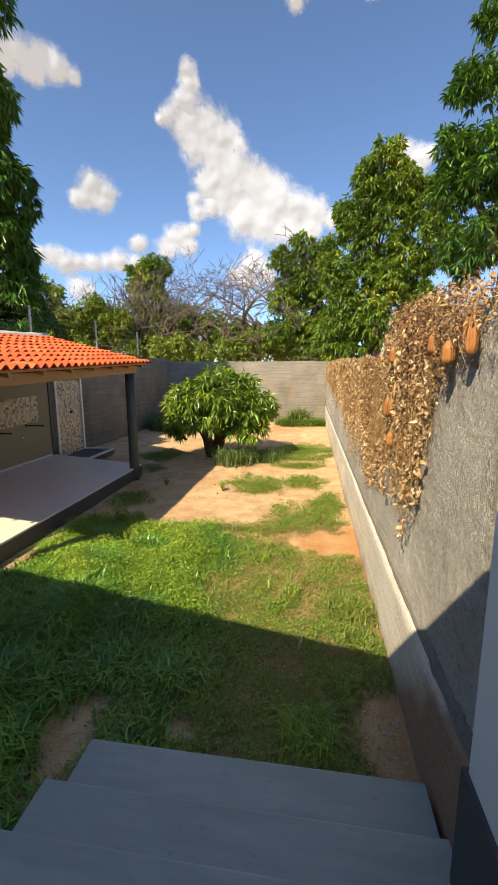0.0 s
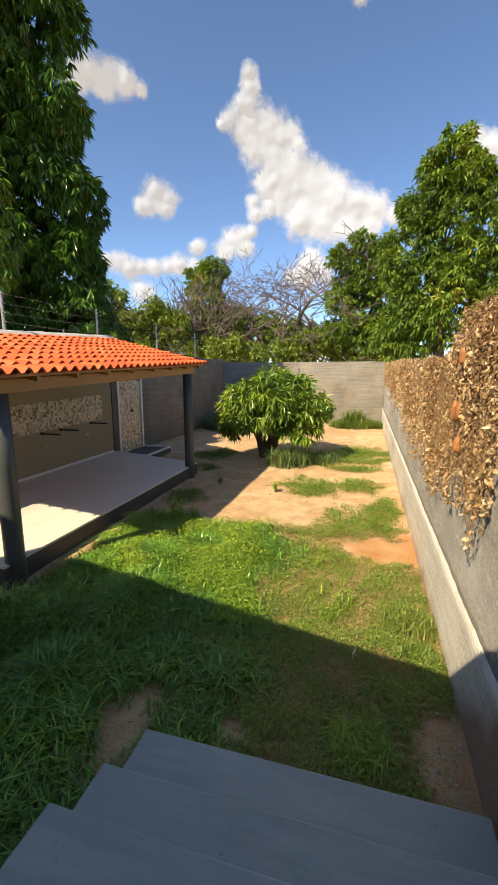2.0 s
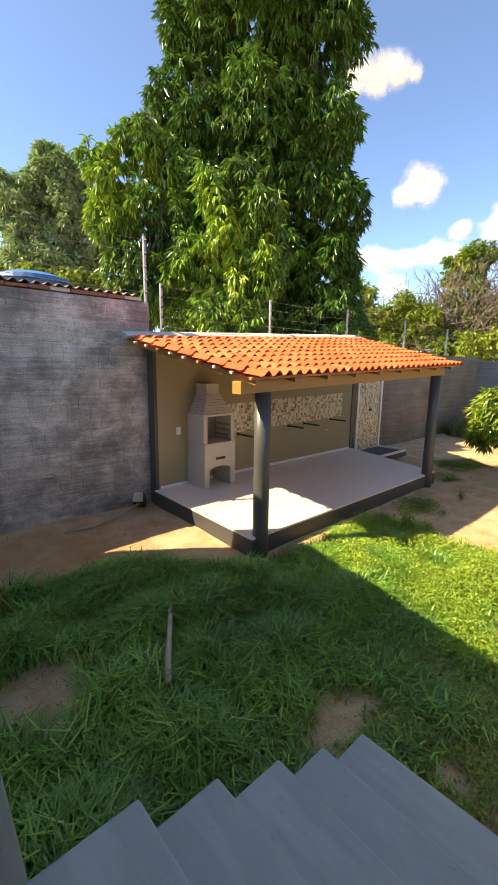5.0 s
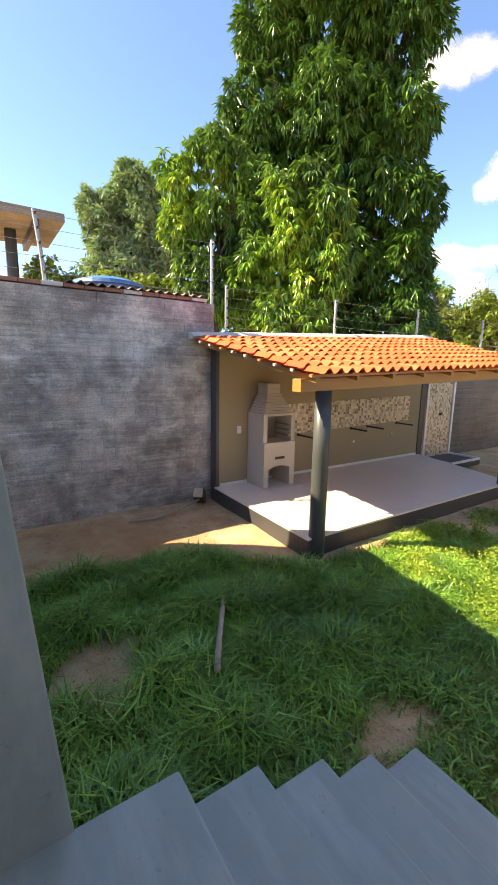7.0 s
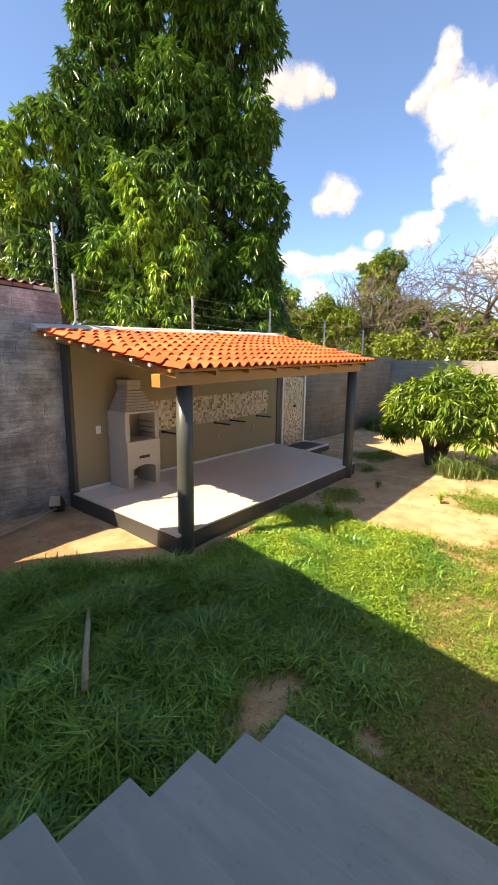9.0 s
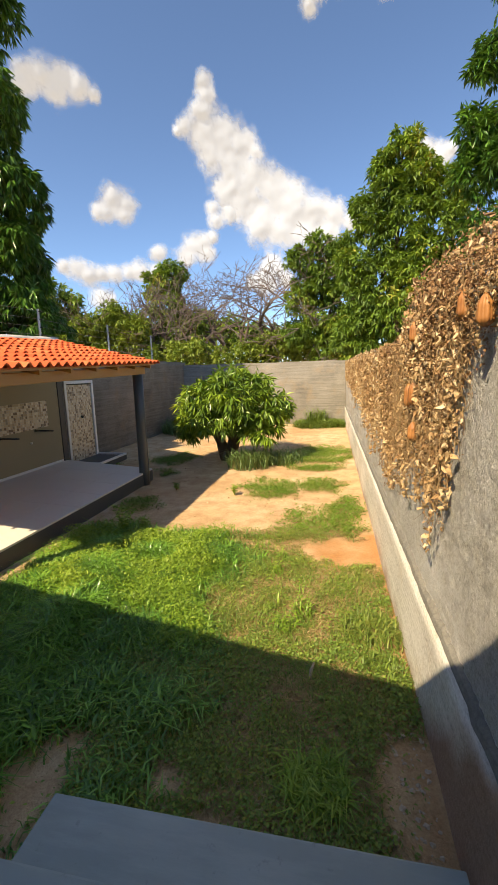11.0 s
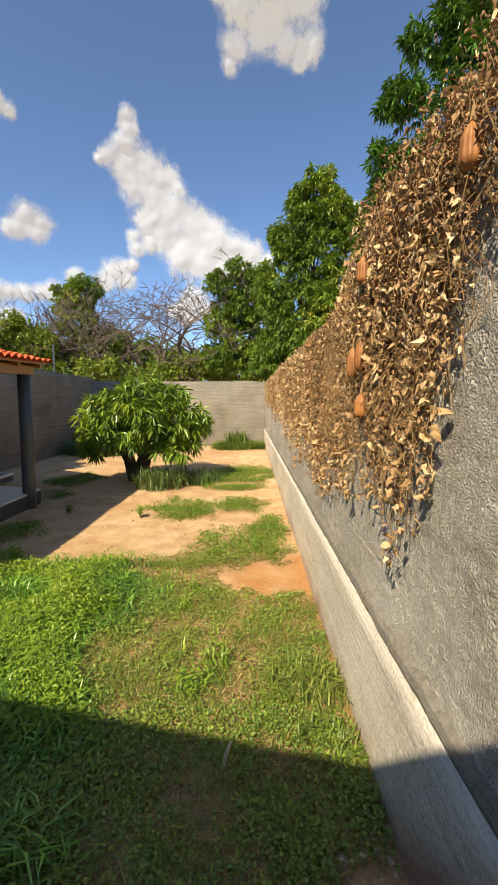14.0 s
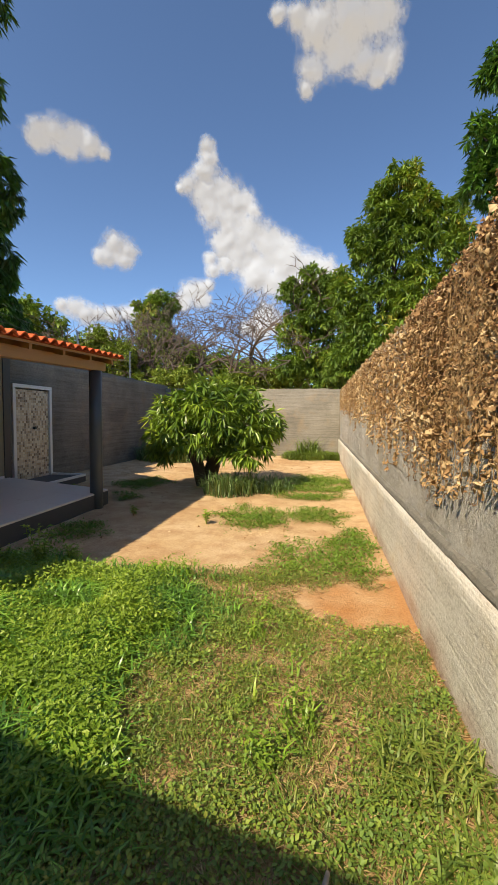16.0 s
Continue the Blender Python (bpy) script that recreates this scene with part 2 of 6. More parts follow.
def lawn(x, y):
    """How thick the grass stands at a place, 0 to 1."""
    n = 0.5 * noise.noise((x * 1.3, y * 1.3, 1.0)) + 0.35 * noise.noise((x * 3.4, y * 3.4, 2.0)) + 0.2 * noise.noise((x * 9, y * 9, 5.0))
    far = 5.86 - 0.05 * max(0.0, x + 1.2)          # the lawn's far rim
    rim = -3.86 + 0.93 * max(0.0, y - 2.15)        # bare earth runs between the lawn, the wall and the slab
    d = min((far - y) * 1.6, (x - rim) * 2.6 if y < 3.45 else (x + 2.70) * 3.0, 1.0)
    d = min(d, 1.0) + 0.85 * n * (1.0 if y > 3.45 or x > rim + 0.5 else 0.45)
    # thin and trodden towards the wall on the right
    if x > -0.6:
        d -= (0.35 + 0.25 * max(0.0, min(1.0, (y - 3.0) / 0.9))) * min(1.0, (x + 0.6) / 0.9) * (0.40 + 0.55 * noise.noise((x * 5.5, y * 5.5, 61.0)) + 0.35 * noise.noise((x * 14, y * 14, 62.0)))
    for cx, cy, rx, ry, s in ((-0.88, 2.38, 0.30, 0.36, 11), (-0.20, 2.50, 0.12, 0.14, 12), (0.12, 2.36, 0.18, 0.07, 13), (-2.30, 0.95, 0.52, 0.55, 14),
                              (1.08, 2.72, 0.22, 0.55, 15), (0.70, 5.42, 0.60, 0.48, 16)):
        d -= 2.4 * max(0.0, patch(x, y, cx, cy, rx, ry, s))
    d -= 3.5 * max(0.0, x - 1.08 - 0.10 * noise.noise((0.0, y * 2.5, 71.0)))       # a bare strip along the wall's foot
    tufts = 0.0
    for cx, cy, rx, ry, s in ((-0.35, 7.95, 0.66, 0.85, 21), (0.50, 8.30, 0.62, 0.46, 22), (0.45, 6.3, 0.62, 0.72, 23), (-2.42, 6.8, 0.40, 0.5, 24),
                              (0.35, 11.2, 1.1, 1.3, 25), (-0.6, 10.6, 0.9, 0.9, 26), (0.2, 16.9, 1.2, 0.8, 27), (-4.2, 16.0, 1.2, 1.5, 28), (-3.2, 10.4, 0.6, 0.7, 29),
                              (0.05, 5.85, 0.55, 0.32, 34), (0.80, 6.75, 0.38, 0.55, 35), (-2.9, 8.9, 0.35, 0.35, 30), (0.3, 9.6, 0.8, 0.35, 31), (0.9, 7.3, 0.2, 0.5, 32), (-4.6, 9.9, 0.3, 0.4, 33)):
        if abs(x - cx) < 2 * rx and abs(y - cy) < 2 * ry:
            tufts = max(tufts, 1.5 * patch(x, y, cx, cy, rx, ry, s))
    return max(0.0, min(1.0, max(d, tufts)))


def build_ground():
    bm = bmesh.new()
    red = bm.verts.layers.float.new("redness")
    lit = bm.verts.layers.float.new("litter")
    nx, ny = 120, 300
    x0, x1, y0, y1 = -6.0, 1.6, -0.5, 18.5
    rows = [[bm.verts.new((x0 + (x1 - x0) * i / nx, y0 + (y1 - y0) * j / ny, 0)) for i in range(nx + 1)] for j in range(ny + 1)]
    for r in rows:
        for v in r:
            v.co.z = ground_height(v.co.x, v.co.y)
    for j in range(ny):
        for i in range(nx):
            bm.faces.new((rows[j][i], rows[j][i + 1], rows[j + 1][i + 1], rows[j + 1][i]))
    # the land beyond the walls, out to the horizon
    far = [bm.verts.new((sx * 2500, sy * 2500, -0.02)) for sx, sy in ((-1, -1), (1, -1), (1, 1), (-1, 1))]
    rim = [rows[0], [r[-1] for r in rows], rows[-1][::-1], [r[0] for r in rows][::-1]]
    for k, edge in enumerate(rim):
        fan = [far[k], far[(k + 1) % 4]]
        bm.faces.new([fan[0], fan[1]] + edge[::-1])
    for r in rows:
        for v in r:
            x, y = v.co.x, v.co.y
            v[red] = max(0.0, min(1.0, max(0.8 * patch(x, y, 0.72, 5.4, 0.95, 0.8, 16.0), 0.45 * patch(x, y, -4.3, 2.2, 1.2, 1.6, 41.0), (0.45 if y < 3.4 else 0.8) - abs(x - 1.15) * 3.0 if y < 6 else 0.0)))
            v[lit] = 0.75 * min(1.0, max(0.0, lawn(x, y) * 1.2))
    ob = link_mesh("ground", bm, M_SOIL)
    return tagged(ob, "sandy ochre earth of the yard with litter under the grass", "ground", "", "structure")


build_ground()

# ---- boundary walls ----
def wall_sheet(name, label, material, a, b, z0, z1, thick, step=0.12, amp=0.010, seed=0.0, top_rag=0.0, grit=0.0):
    """A wall from a to b (its visible foot line), thick to the right of a->b, with an uneven face."""
    a, b = Vector((*a, 0)), Vector((*b, 0))
    d = (b - a).normalized()
    out = Vector((d.y, -d.x, 0))
    n = max(2, int((b - a).length / step))
    k = max(2, int((z1 - z0) / step))
    bm = bmesh.new()
    grid = []
    for i in range(n + 1):
        col = []
        for j in range(k + 1):
            p = a.lerp(b, i / n)
            z = z0 + (z1 - z0) * j / k
            w = amp * (noise.noise((p.x * 1.5 + seed, p.y * 1.5, z * 1.5)) + 0.6 * noise.noise((p.x * 5 + seed, p.y * 5, z * 5)))
            if grit:
                w += grit * (noise.noise((3.0, p.y * 17, z * 17)) + 0.8 * noise.noise((9.0, p.y * 34, z * 34)))
            rag = top_rag * noise.noise((p.x * 2.2, p.y * 2.2, seed)) if j == k else 0.0
            col.append(bm.verts.new(p - out * (w + amp) + Vector((0, 0, z + rag))))
        grid.append(col)
    for i in range(n):
        for j in range(k):
            bm.faces.new((grid[i + 1][j], grid[i][j], grid[i][j + 1], grid[i + 1][j + 1]))
    back_lo = [bm.verts.new(Vector((c[0].co.x, c[0].co.y, z0)) + out * thick) for c in grid]
    back_hi = [bm.verts.new(Vector((c[-1].co.x, c[-1].co.y, c[-1].co.z)) + out * thick) for c in grid]
    for i in range(n):
        bm.faces.new((grid[i + 1][k], grid[i][k], back_hi[i], back_hi[i + 1]))
        bm.faces.new((back_hi[i + 1], back_hi[i], back_lo[i], back_lo[i + 1]))
    for i in (0, n):
        bm.faces.new([c for c in grid[i]] + [back_hi[i], back_lo[i]])
    bmesh.ops.recalc_face_normals(bm, faces=bm.faces)
    ob = link_mesh(name, bm, material, None, "", True)
    return tagged(ob, label, "wall", "", "structure")


W_R = wall_sheet("wall_right", "rough grey cement-rendered boundary wall with dried vines", M_RENDER, (1.25, -2.5), (1.25, 17.9), 0.62, 2.42, 0.15, 0.024, 0.008, 3.0, 0.0, 0.007)
def wall_top(y):
    """The right-hand wall steps down a little beyond the vine's thick part and climbs again with the land."""
    return float(np.interp(y, (3.7, 4.3, 5.0, 9.0, 17.9), (2.42, 2.31, 2.27, 2.36, 2.42)))


for v in W_R.data.vertices:
    if v.co.z > 1.6:
        v.co.z = 1.6 + (v.co.z - 1.6) * (wall_top(v.co.y) - 1.6) / 0.82
W_RP = wall_sheet("wall_right_plinth", "smoother floated cement foot of the boundary wall", M_PLINTH, (1.205, -2.5), (1.205, 17.9), -0.15, 0.668, 0.20, 0.10, 0.006, 8.0)


def splash_mud(ob):
    """Red soil splashed on the foot of the wall, most of it beside the steps."""
    at = ob.data.attributes.new("mud", "FLOAT", "POINT")
    for i, v in enumerate(ob.data.vertices):
        y, z = v.co.y, v.co.z
        reach = 0.13 + 0.95 * max(0.0, 1 - max(0.0, y - 1.9) / 1.2) + 0.10 * noise.noise((0, y * 2.2, 3))
        at.data[i].value = max(0.0, min(0.85, (reach - z) * 4 + 0.5 * noise.noise((0, y * 5, z * 5))))


splash_mud(W_RP)
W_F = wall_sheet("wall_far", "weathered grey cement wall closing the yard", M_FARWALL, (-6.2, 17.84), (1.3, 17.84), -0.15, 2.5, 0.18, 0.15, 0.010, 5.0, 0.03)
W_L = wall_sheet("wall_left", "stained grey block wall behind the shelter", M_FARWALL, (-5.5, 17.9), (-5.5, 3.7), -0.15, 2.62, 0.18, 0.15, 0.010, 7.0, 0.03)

# sloping cement fillet on the foot of the right wall
def fillet(name, label, pts_of, n, material):
    bm = bmesh.new()
    rings = [[bm.verts.new(p) for p in pts_of(i / n)] for i in range(n + 1)]
    for a, b in zip(rings, rings[1:]):
        for k in range(len(a)):
            bm.faces.new((a[k], a[(k + 1) % len(a)], b[(k + 1) % len(b)], b[k]))
    bm.faces.new(rings[0][::-1])
    bm.faces.new(rings[-1])
    bmesh.ops.recalc_face_normals(bm, faces=bm.faces)
    return tagged(link_mesh(name, bm, material), label, "trim", "", "structure")


def ledge_at(u):
    y = -2.5 + 20.3 * u
    w = 0.009 * noise.noise((0, y * 2.3, 1)) + 0.010 * noise.noise((0, y * 9, 4)) + 0.006 * noise.noise((0, y * 31, 4))
    z = 0.715 + 0.02 * noise.noise((3, y * 0.9, 2)) + 0.016 * noise.noise((3, y * 7, 2)) + 0.008 * noise.noise((3, y * 27, 2))
    worn = 0.007 * max(0.0, noise.noise((8, y * 1.7, 3)) + 0.5 * noise.noise((8, y * 6, 3)))
    return [(1.215, y, z - 0.06), (1.203 + worn + w * 0.35, y, z - 0.030 + w), (1.213 + worn + w * 0.6, y, z - 0.004 + 0.6 * w), (1.236 + w, y, z + 0.010 - w), (1.268, y, z + 0.024), (1.268, y, z - 0.06)]


fillet("trim_right", "pale uneven cement fillet along the wall", ledge_at, 700, M_FILLET)


def ledge_far(u):
    x = -5.4 + 6.5 * u
    return [(x, 17.80, 0.74), (x, 17.79, 0.80), (x, 17.86, 0.84), (x, 17.86, 0.74)]


fillet("trim_far", "cement band along the far wall", ledge_far, 40, M_PLINTH)

# ---- house at the head of the stairs: facade with a pitched top, jamb and plinth ----
def build_house():
    house = thing("house", "white-painted house with a dark plinth at the stairs", "house", "", "")
    bm = bmesh.new()
    outline = [(1.20, -0.1), (1.20, 3.33), (-0.42, 3.70), (-4.82, 4.71), (-5.20, 2.50), (-5.21, -0.1)]
    f = [bm.verts.new((x, 0.20, z)) for x, z in outline]
    g = [bm.verts.new((x, -0.05, z)) for x, z in outline]
    bm.faces.new(f)
    bm.faces.new(g[::-1])
    for i in range(len(f)):
        j = (i + 1) % len(f)
        bm.faces.new((f[j], f[i], g[i], g[j]))
    bmesh.ops.recalc_face_normals(bm, faces=bm.faces)
    part("wall", bm, M_WHITE, house)
    bm = bmesh.new()
    for v in box(bm, (-0.74, 0.20, -0.1), (-0.575, 0.545, 3.2), 0.006):
        if v.co.y > 0.4:
            v.co.y -= 0.085 * (v.co.z - 0.875)       # its face leans back a little
    part("jamb", bm, M_STAIR, house, "grey painted jamb")
    bm = bmesh.new()
    box(bm, (1.122, 0.20, 0.83), (1.20, 1.72, 3.2), 0.004)
    part("pilaster", bm, M_WHITE, house)
    bm = bmesh.new()
    box(bm, (1.105, 0.20, -0.1), (1.20, 1.74, 0.835), 0.004)
    part("plinth", bm, M_DARK, house, "dark charcoal plinth")
    bm = bmesh.new()
    box(bm, (-4.9, -7.0, -0.1), (-4.7, -0.05, 4.29))
    box(bm, (1.0, -7.0, -0.1), (1.2, -0.05, 3.2))
    box(bm, (-4.9, -7.2, -0.1), (1.2, -7.0, 3.2))
    part("rear_wall", bm, M_WHITE, house)
    bm = bmesh.new()
    prism(bm, [(1.2, -7.2), (1.2, -0.06), (-4.95, -0.06), (-4.95, -7.2)], [3.05, 3.05, 4.3, 4.3], [3.15, 3.15, 4.4, 4.4])
    part("roof", bm, M_CAP, house)
    return house


build_house()

# ---- stairs: four steps and the landing ----
STEP_Y = (2.252, 1.876, 1.542, 1.197, 0.873)


def build_stairs():
    stairs = thing("stairs", "concrete stairs painted dark blue-grey, slightly worn", "stairs", "", "structure")
    for i, y in enumerate(STEP_Y):
        bm = bmesh.new()
        back = STEP_Y[i + 1] - 0.02 if i < 4 else 0.20
        x1 = 1.165 if i < 1 else 1.150 if i < 2 else 1.104
        vs = box(bm, (-0.585, back, -0.1 if i == 0 else 0.175 * i - 0.02), (x1, y, 0.175 * (i + 1)), 0.010)
        for v in vs:
            v.co.x += 0.004 * noise.noise((v.co.y * 3, v.co.z * 3, i))
        part("landing" if i == 4 else "step", bm, M_STAIR, stairs)
    # mass under the upper steps
    bm = bmesh.new()
    for i in range(1, 5):
        box(bm, (-0.575, 0.21, -0.1), (1.10, STEP_Y[i] - 0.006, 0.175 * i - 0.004))
    part("base", bm, M_STAIR, stairs)
    return stairs


build_stairs()

# ---- shelter: slab, columns, beam, rafters, tiled roof, back wall ----
def tilt(y):
    return 0.034 * (y - 3.6)


SLAB = [(-2.88, 3.50), (-2.88, 8.42), (-5.30, 9.12), (-5.30, 3.58)]
BACK_X = -5.30


def build_shelter():
    sh = thing("shelter", "open shelter with a terracotta tile roof on round grey columns", "shelter")
    bm = bmesh.new()
    prism(bm, SLAB[::-1], -0.1, 0.205)
    bmesh.ops.recalc_face_normals(bm, faces=bm.faces)
    part("slab", bm, M_DARK, sh, "raised slab with dark painted edges")
    for y, top in ((3.655, 1.955), (8.10, 2.105)):
        bm = bmesh.new()
        tube(bm, [(-2.90, y, -0.1), (-2.90, y, 0.3), (-2.90, y, 1.2), (-2.90, y, top)], [0.098, 0.097, 0.095, 0.094], 28)
        part("column", bm, M_COLUMN, sh, "", True)
    # front beam and its mate on the wall
    bm = bmesh.new()
    vs = box(bm, (-2.975, 3.26, 1.955), (-2.835, 8.30, 2.095), 0.008)
    for v in vs:
        v.co.z += tilt(v.co.y)
    part("beam", bm, M_BEAM, sh, "varnished timber beam")
    # back wall with dark end pilasters
    bm = bmesh.new()
    prism(bm, [(BACK_X, 3.66), (BACK_X, 9.02), (BACK_X - 0.15, 9.02), (BACK_X - 0.15, 3.66)], -0.1, [2.62, 2.86, 2.88, 2.64])
    bmesh.ops.recalc_face_normals(bm, faces=bm.faces)
    part("back_wall", bm, M_OLIVE, sh, "olive painted back wall")
    for y0, y1, z in ((3.60, 3.66, 2.60), (9.02, 9.20, 2.84)):
        bm = bmesh.new()
        box(bm, (BACK_X - 0.16, y0, -0.1), (BACK_X + 0.02, y1, z), 0.004)
        part("pilaster", bm, M_DARK, sh, "dark painted wall end")
    return sh


SHELTER = build_shelter()
ROOF_LO = (-2.60, 2.13)     # eave: x, z at y 3.6
ROOF_HI = (-5.48, 2.64)     # top
ROOF_Y0, ROOF_Y1, ROOF_Y2 = 3.26, 8.30, 9.30   # rake, eave's far end, top's far end


def roof_z(x, y):
    u = (x - ROOF_LO[0]) / (ROOF_HI[0] - ROOF_LO[0])
    return ROOF_LO[1] + u * (ROOF_HI[1] - ROOF_LO[1]) + (0.034 + 0.013 * u) * (y - 3.6)


def roof_y(v, u):
    """Place along the roof: v from rake to far end, u from eave to top."""
    return ROOF_Y0 + v * (ROOF_Y1 + (ROOF_Y2 - ROOF_Y1) * u - ROOF_Y0)

# ---- shelter details ----
def tile_material():
    m, t, b = mat("terracotta")
    info = t.nodes.new("ShaderNodeObjectInfo")
    v = coords(t)
    col = ramp(t, info.outputs["Random"], [(0.0, (0.465, 0.084, 0.031)), (0.5, (0.575, 0.113, 0.040)), (1.0, (0.645, 0.164, 0.066))])
    col = mix(t, ramp(t, noise_tex(t, v, 14.0, 4), [(0.52, (0, 0, 0)), (0.8, (0.55, 0.55, 0.55))]), col, (0.40, 0.13, 0.055))
    t.links.new(col, b.inputs["Base Color"])
    b.inputs["Roughness"].default_value = 0.85
    b.inputs["Specular IOR Level"].default_value = 0.25
    bump(t, b, noise_tex(t, v, 90.0, 3), 0.2, 0.003)
    return m


def mosaic_material():
    """Small square glass and stone chips in browns and creams, each its own shade."""
    m, t, b = mat("mosaic_chips")
    v = coords(t, (1, 1, 1))
    sep = t.nodes.new("ShaderNodeSeparateXYZ")
    t.links.new(v, sep.inputs[0])
    size = 0.052
    cells, joints = [], []
    for axis in ("Y", "Z"):
        d = t.nodes.new("ShaderNodeMath")
        d.operation = "DIVIDE"
        d.inputs[1].default_value = size
        t.links.new(sep.outputs[axis], d.inputs[0])
        fl = t.nodes.new("ShaderNodeMath")
        fl.operation = "FLOOR"
        t.links.new(d.outputs[0], fl.inputs[0])
        fr = t.nodes.new("ShaderNodeMath")
        fr.operation = "FRACT"
        t.links.new(d.outputs[0], fr.inputs[0])
        gr = t.nodes.new("ShaderNodeMath")
        gr.operation = "GREATER_THAN"
        gr.inputs[1].default_value = 0.09
        t.links.new(fr.outputs[0], gr.inputs[0])
        cells.append(fl.outputs[0])
        joints.append(gr.outputs[0])
    comb = t.nodes.new("ShaderNodeCombineXYZ")
    t.links.new(cells[0], comb.inputs[0])
    t.links.new(cells[1], comb.inputs[1])
    wnz = t.nodes.new("ShaderNodeTexWhiteNoise")
    wnz.noise_dimensions = "2D"
    t.links.new(comb.outputs[0], wnz.inputs["Vector"])
    r = ramp(t, wnz.outputs["Value"], [(0.0, (0.62, 0.52, 0.37)), (0.30, (0.70, 0.62, 0.47)), (0.5, (0.42, 0.31, 0.19)), (0.66, (0.55, 0.43, 0.28)), (0.82, (0.19, 0.125, 0.07)), (0.92, (0.30, 0.24, 0.17))])
    r.node.color_ramp.interpolation = "CONSTANT"
    both = t.nodes.new("ShaderNodeMath")
    both.operation = "MULTIPLY"
    t.links.new(joints[0], both.inputs[0])
    t.links.new(joints[1], both.inputs[1])
    col = mix(t, both.outputs[0], (0.50, 0.46, 0.40), r)
    t.links.new(col, b.inputs["Base Color"])
    b.inputs["Roughness"].default_value = 0.3
    bump(t, b, both.outputs[0], 0.4, 0.003)
    return m


M_TILE, M_MOSAIC = tile_material(), mosaic_material()


def shelter_details():
    sh = SHELTER
    # rafters from the wall to the eave, battens across them
    for k in range(9):
        v = 0.02 + 0.96 * k / 8
        bm = bmesh.new()
        vs = box(bm, (0, -0.025, 0), (1, 0.025, 1))
        for w in vs:
            u = 0.03 + 0.93 * w.co.x
            x = ROOF_LO[0] + u * (ROOF_HI[0] - ROOF_LO[0])
            y = roof_y(v, u) + w.co.y
            w.co = Vector((x, y, roof_z(x, y) - 0.025 - 0.065 * (1 - w.co.z)))
        bmesh.ops.recalc_face_normals(bm, faces=bm.faces)
        part("rafter", bm, M_BEAM, sh)
    for k in range(10):
        u = 0.02 + 0.96 * k / 9
        x = ROOF_LO[0] + u * (ROOF_HI[0] - ROOF_LO[0])
        bm = bmesh.new()
        vs = box(bm, (x - 0.022, 0, 0), (x + 0.022, 1, 1))
        for w in vs:
            y = roof_y(-0.006 + 1.0 * w.co.y, u)
            w.co = Vector((w.co.x, y, roof_z(w.co.x, y) + 0.004 - 0.026 * (1 - w.co.z)))
        bmesh.ops.recalc_face_normals(bm, faces=bm.faces)
        part("batten", bm, M_CASTGREY if k % 3 else M_BEAM, sh)
    # cement capping along the top edge
    bm = bmesh.new()
    rings = []
    for k in range(41):
        y = roof_y(k / 40 * 1.01 - 0.005, 1.0)
        z = roof_z(ROOF_HI[0], y) + 0.012 * noise.noise((0, y * 3, 1))
        rings.append([bm.verts.new((ROOF_HI[0] + dx, y, z + dz)) for dx, dz in ((-0.14, -0.02), (-0.13, 0.085), (-0.02, 0.10), (0.10, 0.075), (0.16, 0.03), (0.10, -0.02))])
    for a, b2 in zip(rings, rings[1:]):
        for q in range(6):
            bm.faces.new((a[q], a[(q + 1) % 6], b2[(q + 1) % 6], b2[q]))
    bm.faces.new(rings[0][::-1])
    bm.faces.new(rings[-1])
    bmesh.ops.recalc_face_normals(bm, faces=bm.faces)
    part("ridge_capping", bm, M_CAP, sh, "pale cement ridge capping")
    # white skirting, mosaic splashback
    bm = bmesh.new()
    box(bm, (BACK_X - 0.01, 3.69, 0.228), (BACK_X + 0.012, 9.01, 0.275), 0.003)
    part("skirting", bm, M_WHITETRIM, sh, "pale tile skirting")
    bm = bmesh.new()
    vs = box(bm, (BACK_X - 0.01, 5.00, 1.00), (BACK_X + 0.012, 8.62, 1.55), 0.002)
    for w in vs:
        w.co.z += 0.022 * (w.co.y - 5.0)
    part("splashback", bm, M_MOSAIC, sh, "brown and cream mosaic splashback")


shelter_details()


def switch_plate():
    ob = thing("light_switch", "white plastic light switch on the olive wall", "light switch", at=(BACK_X, 4.05, 1.16))
    bm = bmesh.new()
    box(bm, (-0.002, -0.042, -0.062), (0.010, 0.042, 0.062), 0.003)
    plate = part("plate", bm, M_PLASTIC, ob)
    bm = bmesh.new()
    box(bm, (0.010, -0.016, -0.028), (0.016, 0.016, 0.028), 0.002)
    part("rocker", bm, M_PLASTIC, plate)


switch_plate()


def bracket(y, length):
    ob = thing("shelf_bracket", "dark bare iron counter bracket on the wall", "bracket", "counter brackets", at=(BACK_X, y, 0.97 + 0.02 * (y - 5)))
    bm = bmesh.new()
    box(bm, (0.0, -0.016, -0.014), (length, 0.016, 0.014), 0.002)
    part("arm", bm, M_IRON, ob)
    bm = bmesh.new()
    box(bm, (0.0, -0.028, -0.028), (0.006, 0.028, 0.028), 0.002)
    part("foot", bm, M_IRON, ob)


for y in (5.35, 6.75, 7.25, 8.2):
    bracket(y, 0.42)


def water_stub(y, z):
    ob = thing("pipe_stub", "capped white water outlet on the olive wall", "pipe", "water outlets", at=(BACK_X, y, z))
    bm = bmesh.new()
    tube(bm, [(-0.01, 0, 0), (0.02, 0, 0), (0.03, 0, 0)], [0.024, 0.024, 0.016], 12)
    part("cap", bm, M_PLASTIC, ob)


for y, z in ((6.85, 0.72), (8.05, 0.80)):
    water_stub(y, z)


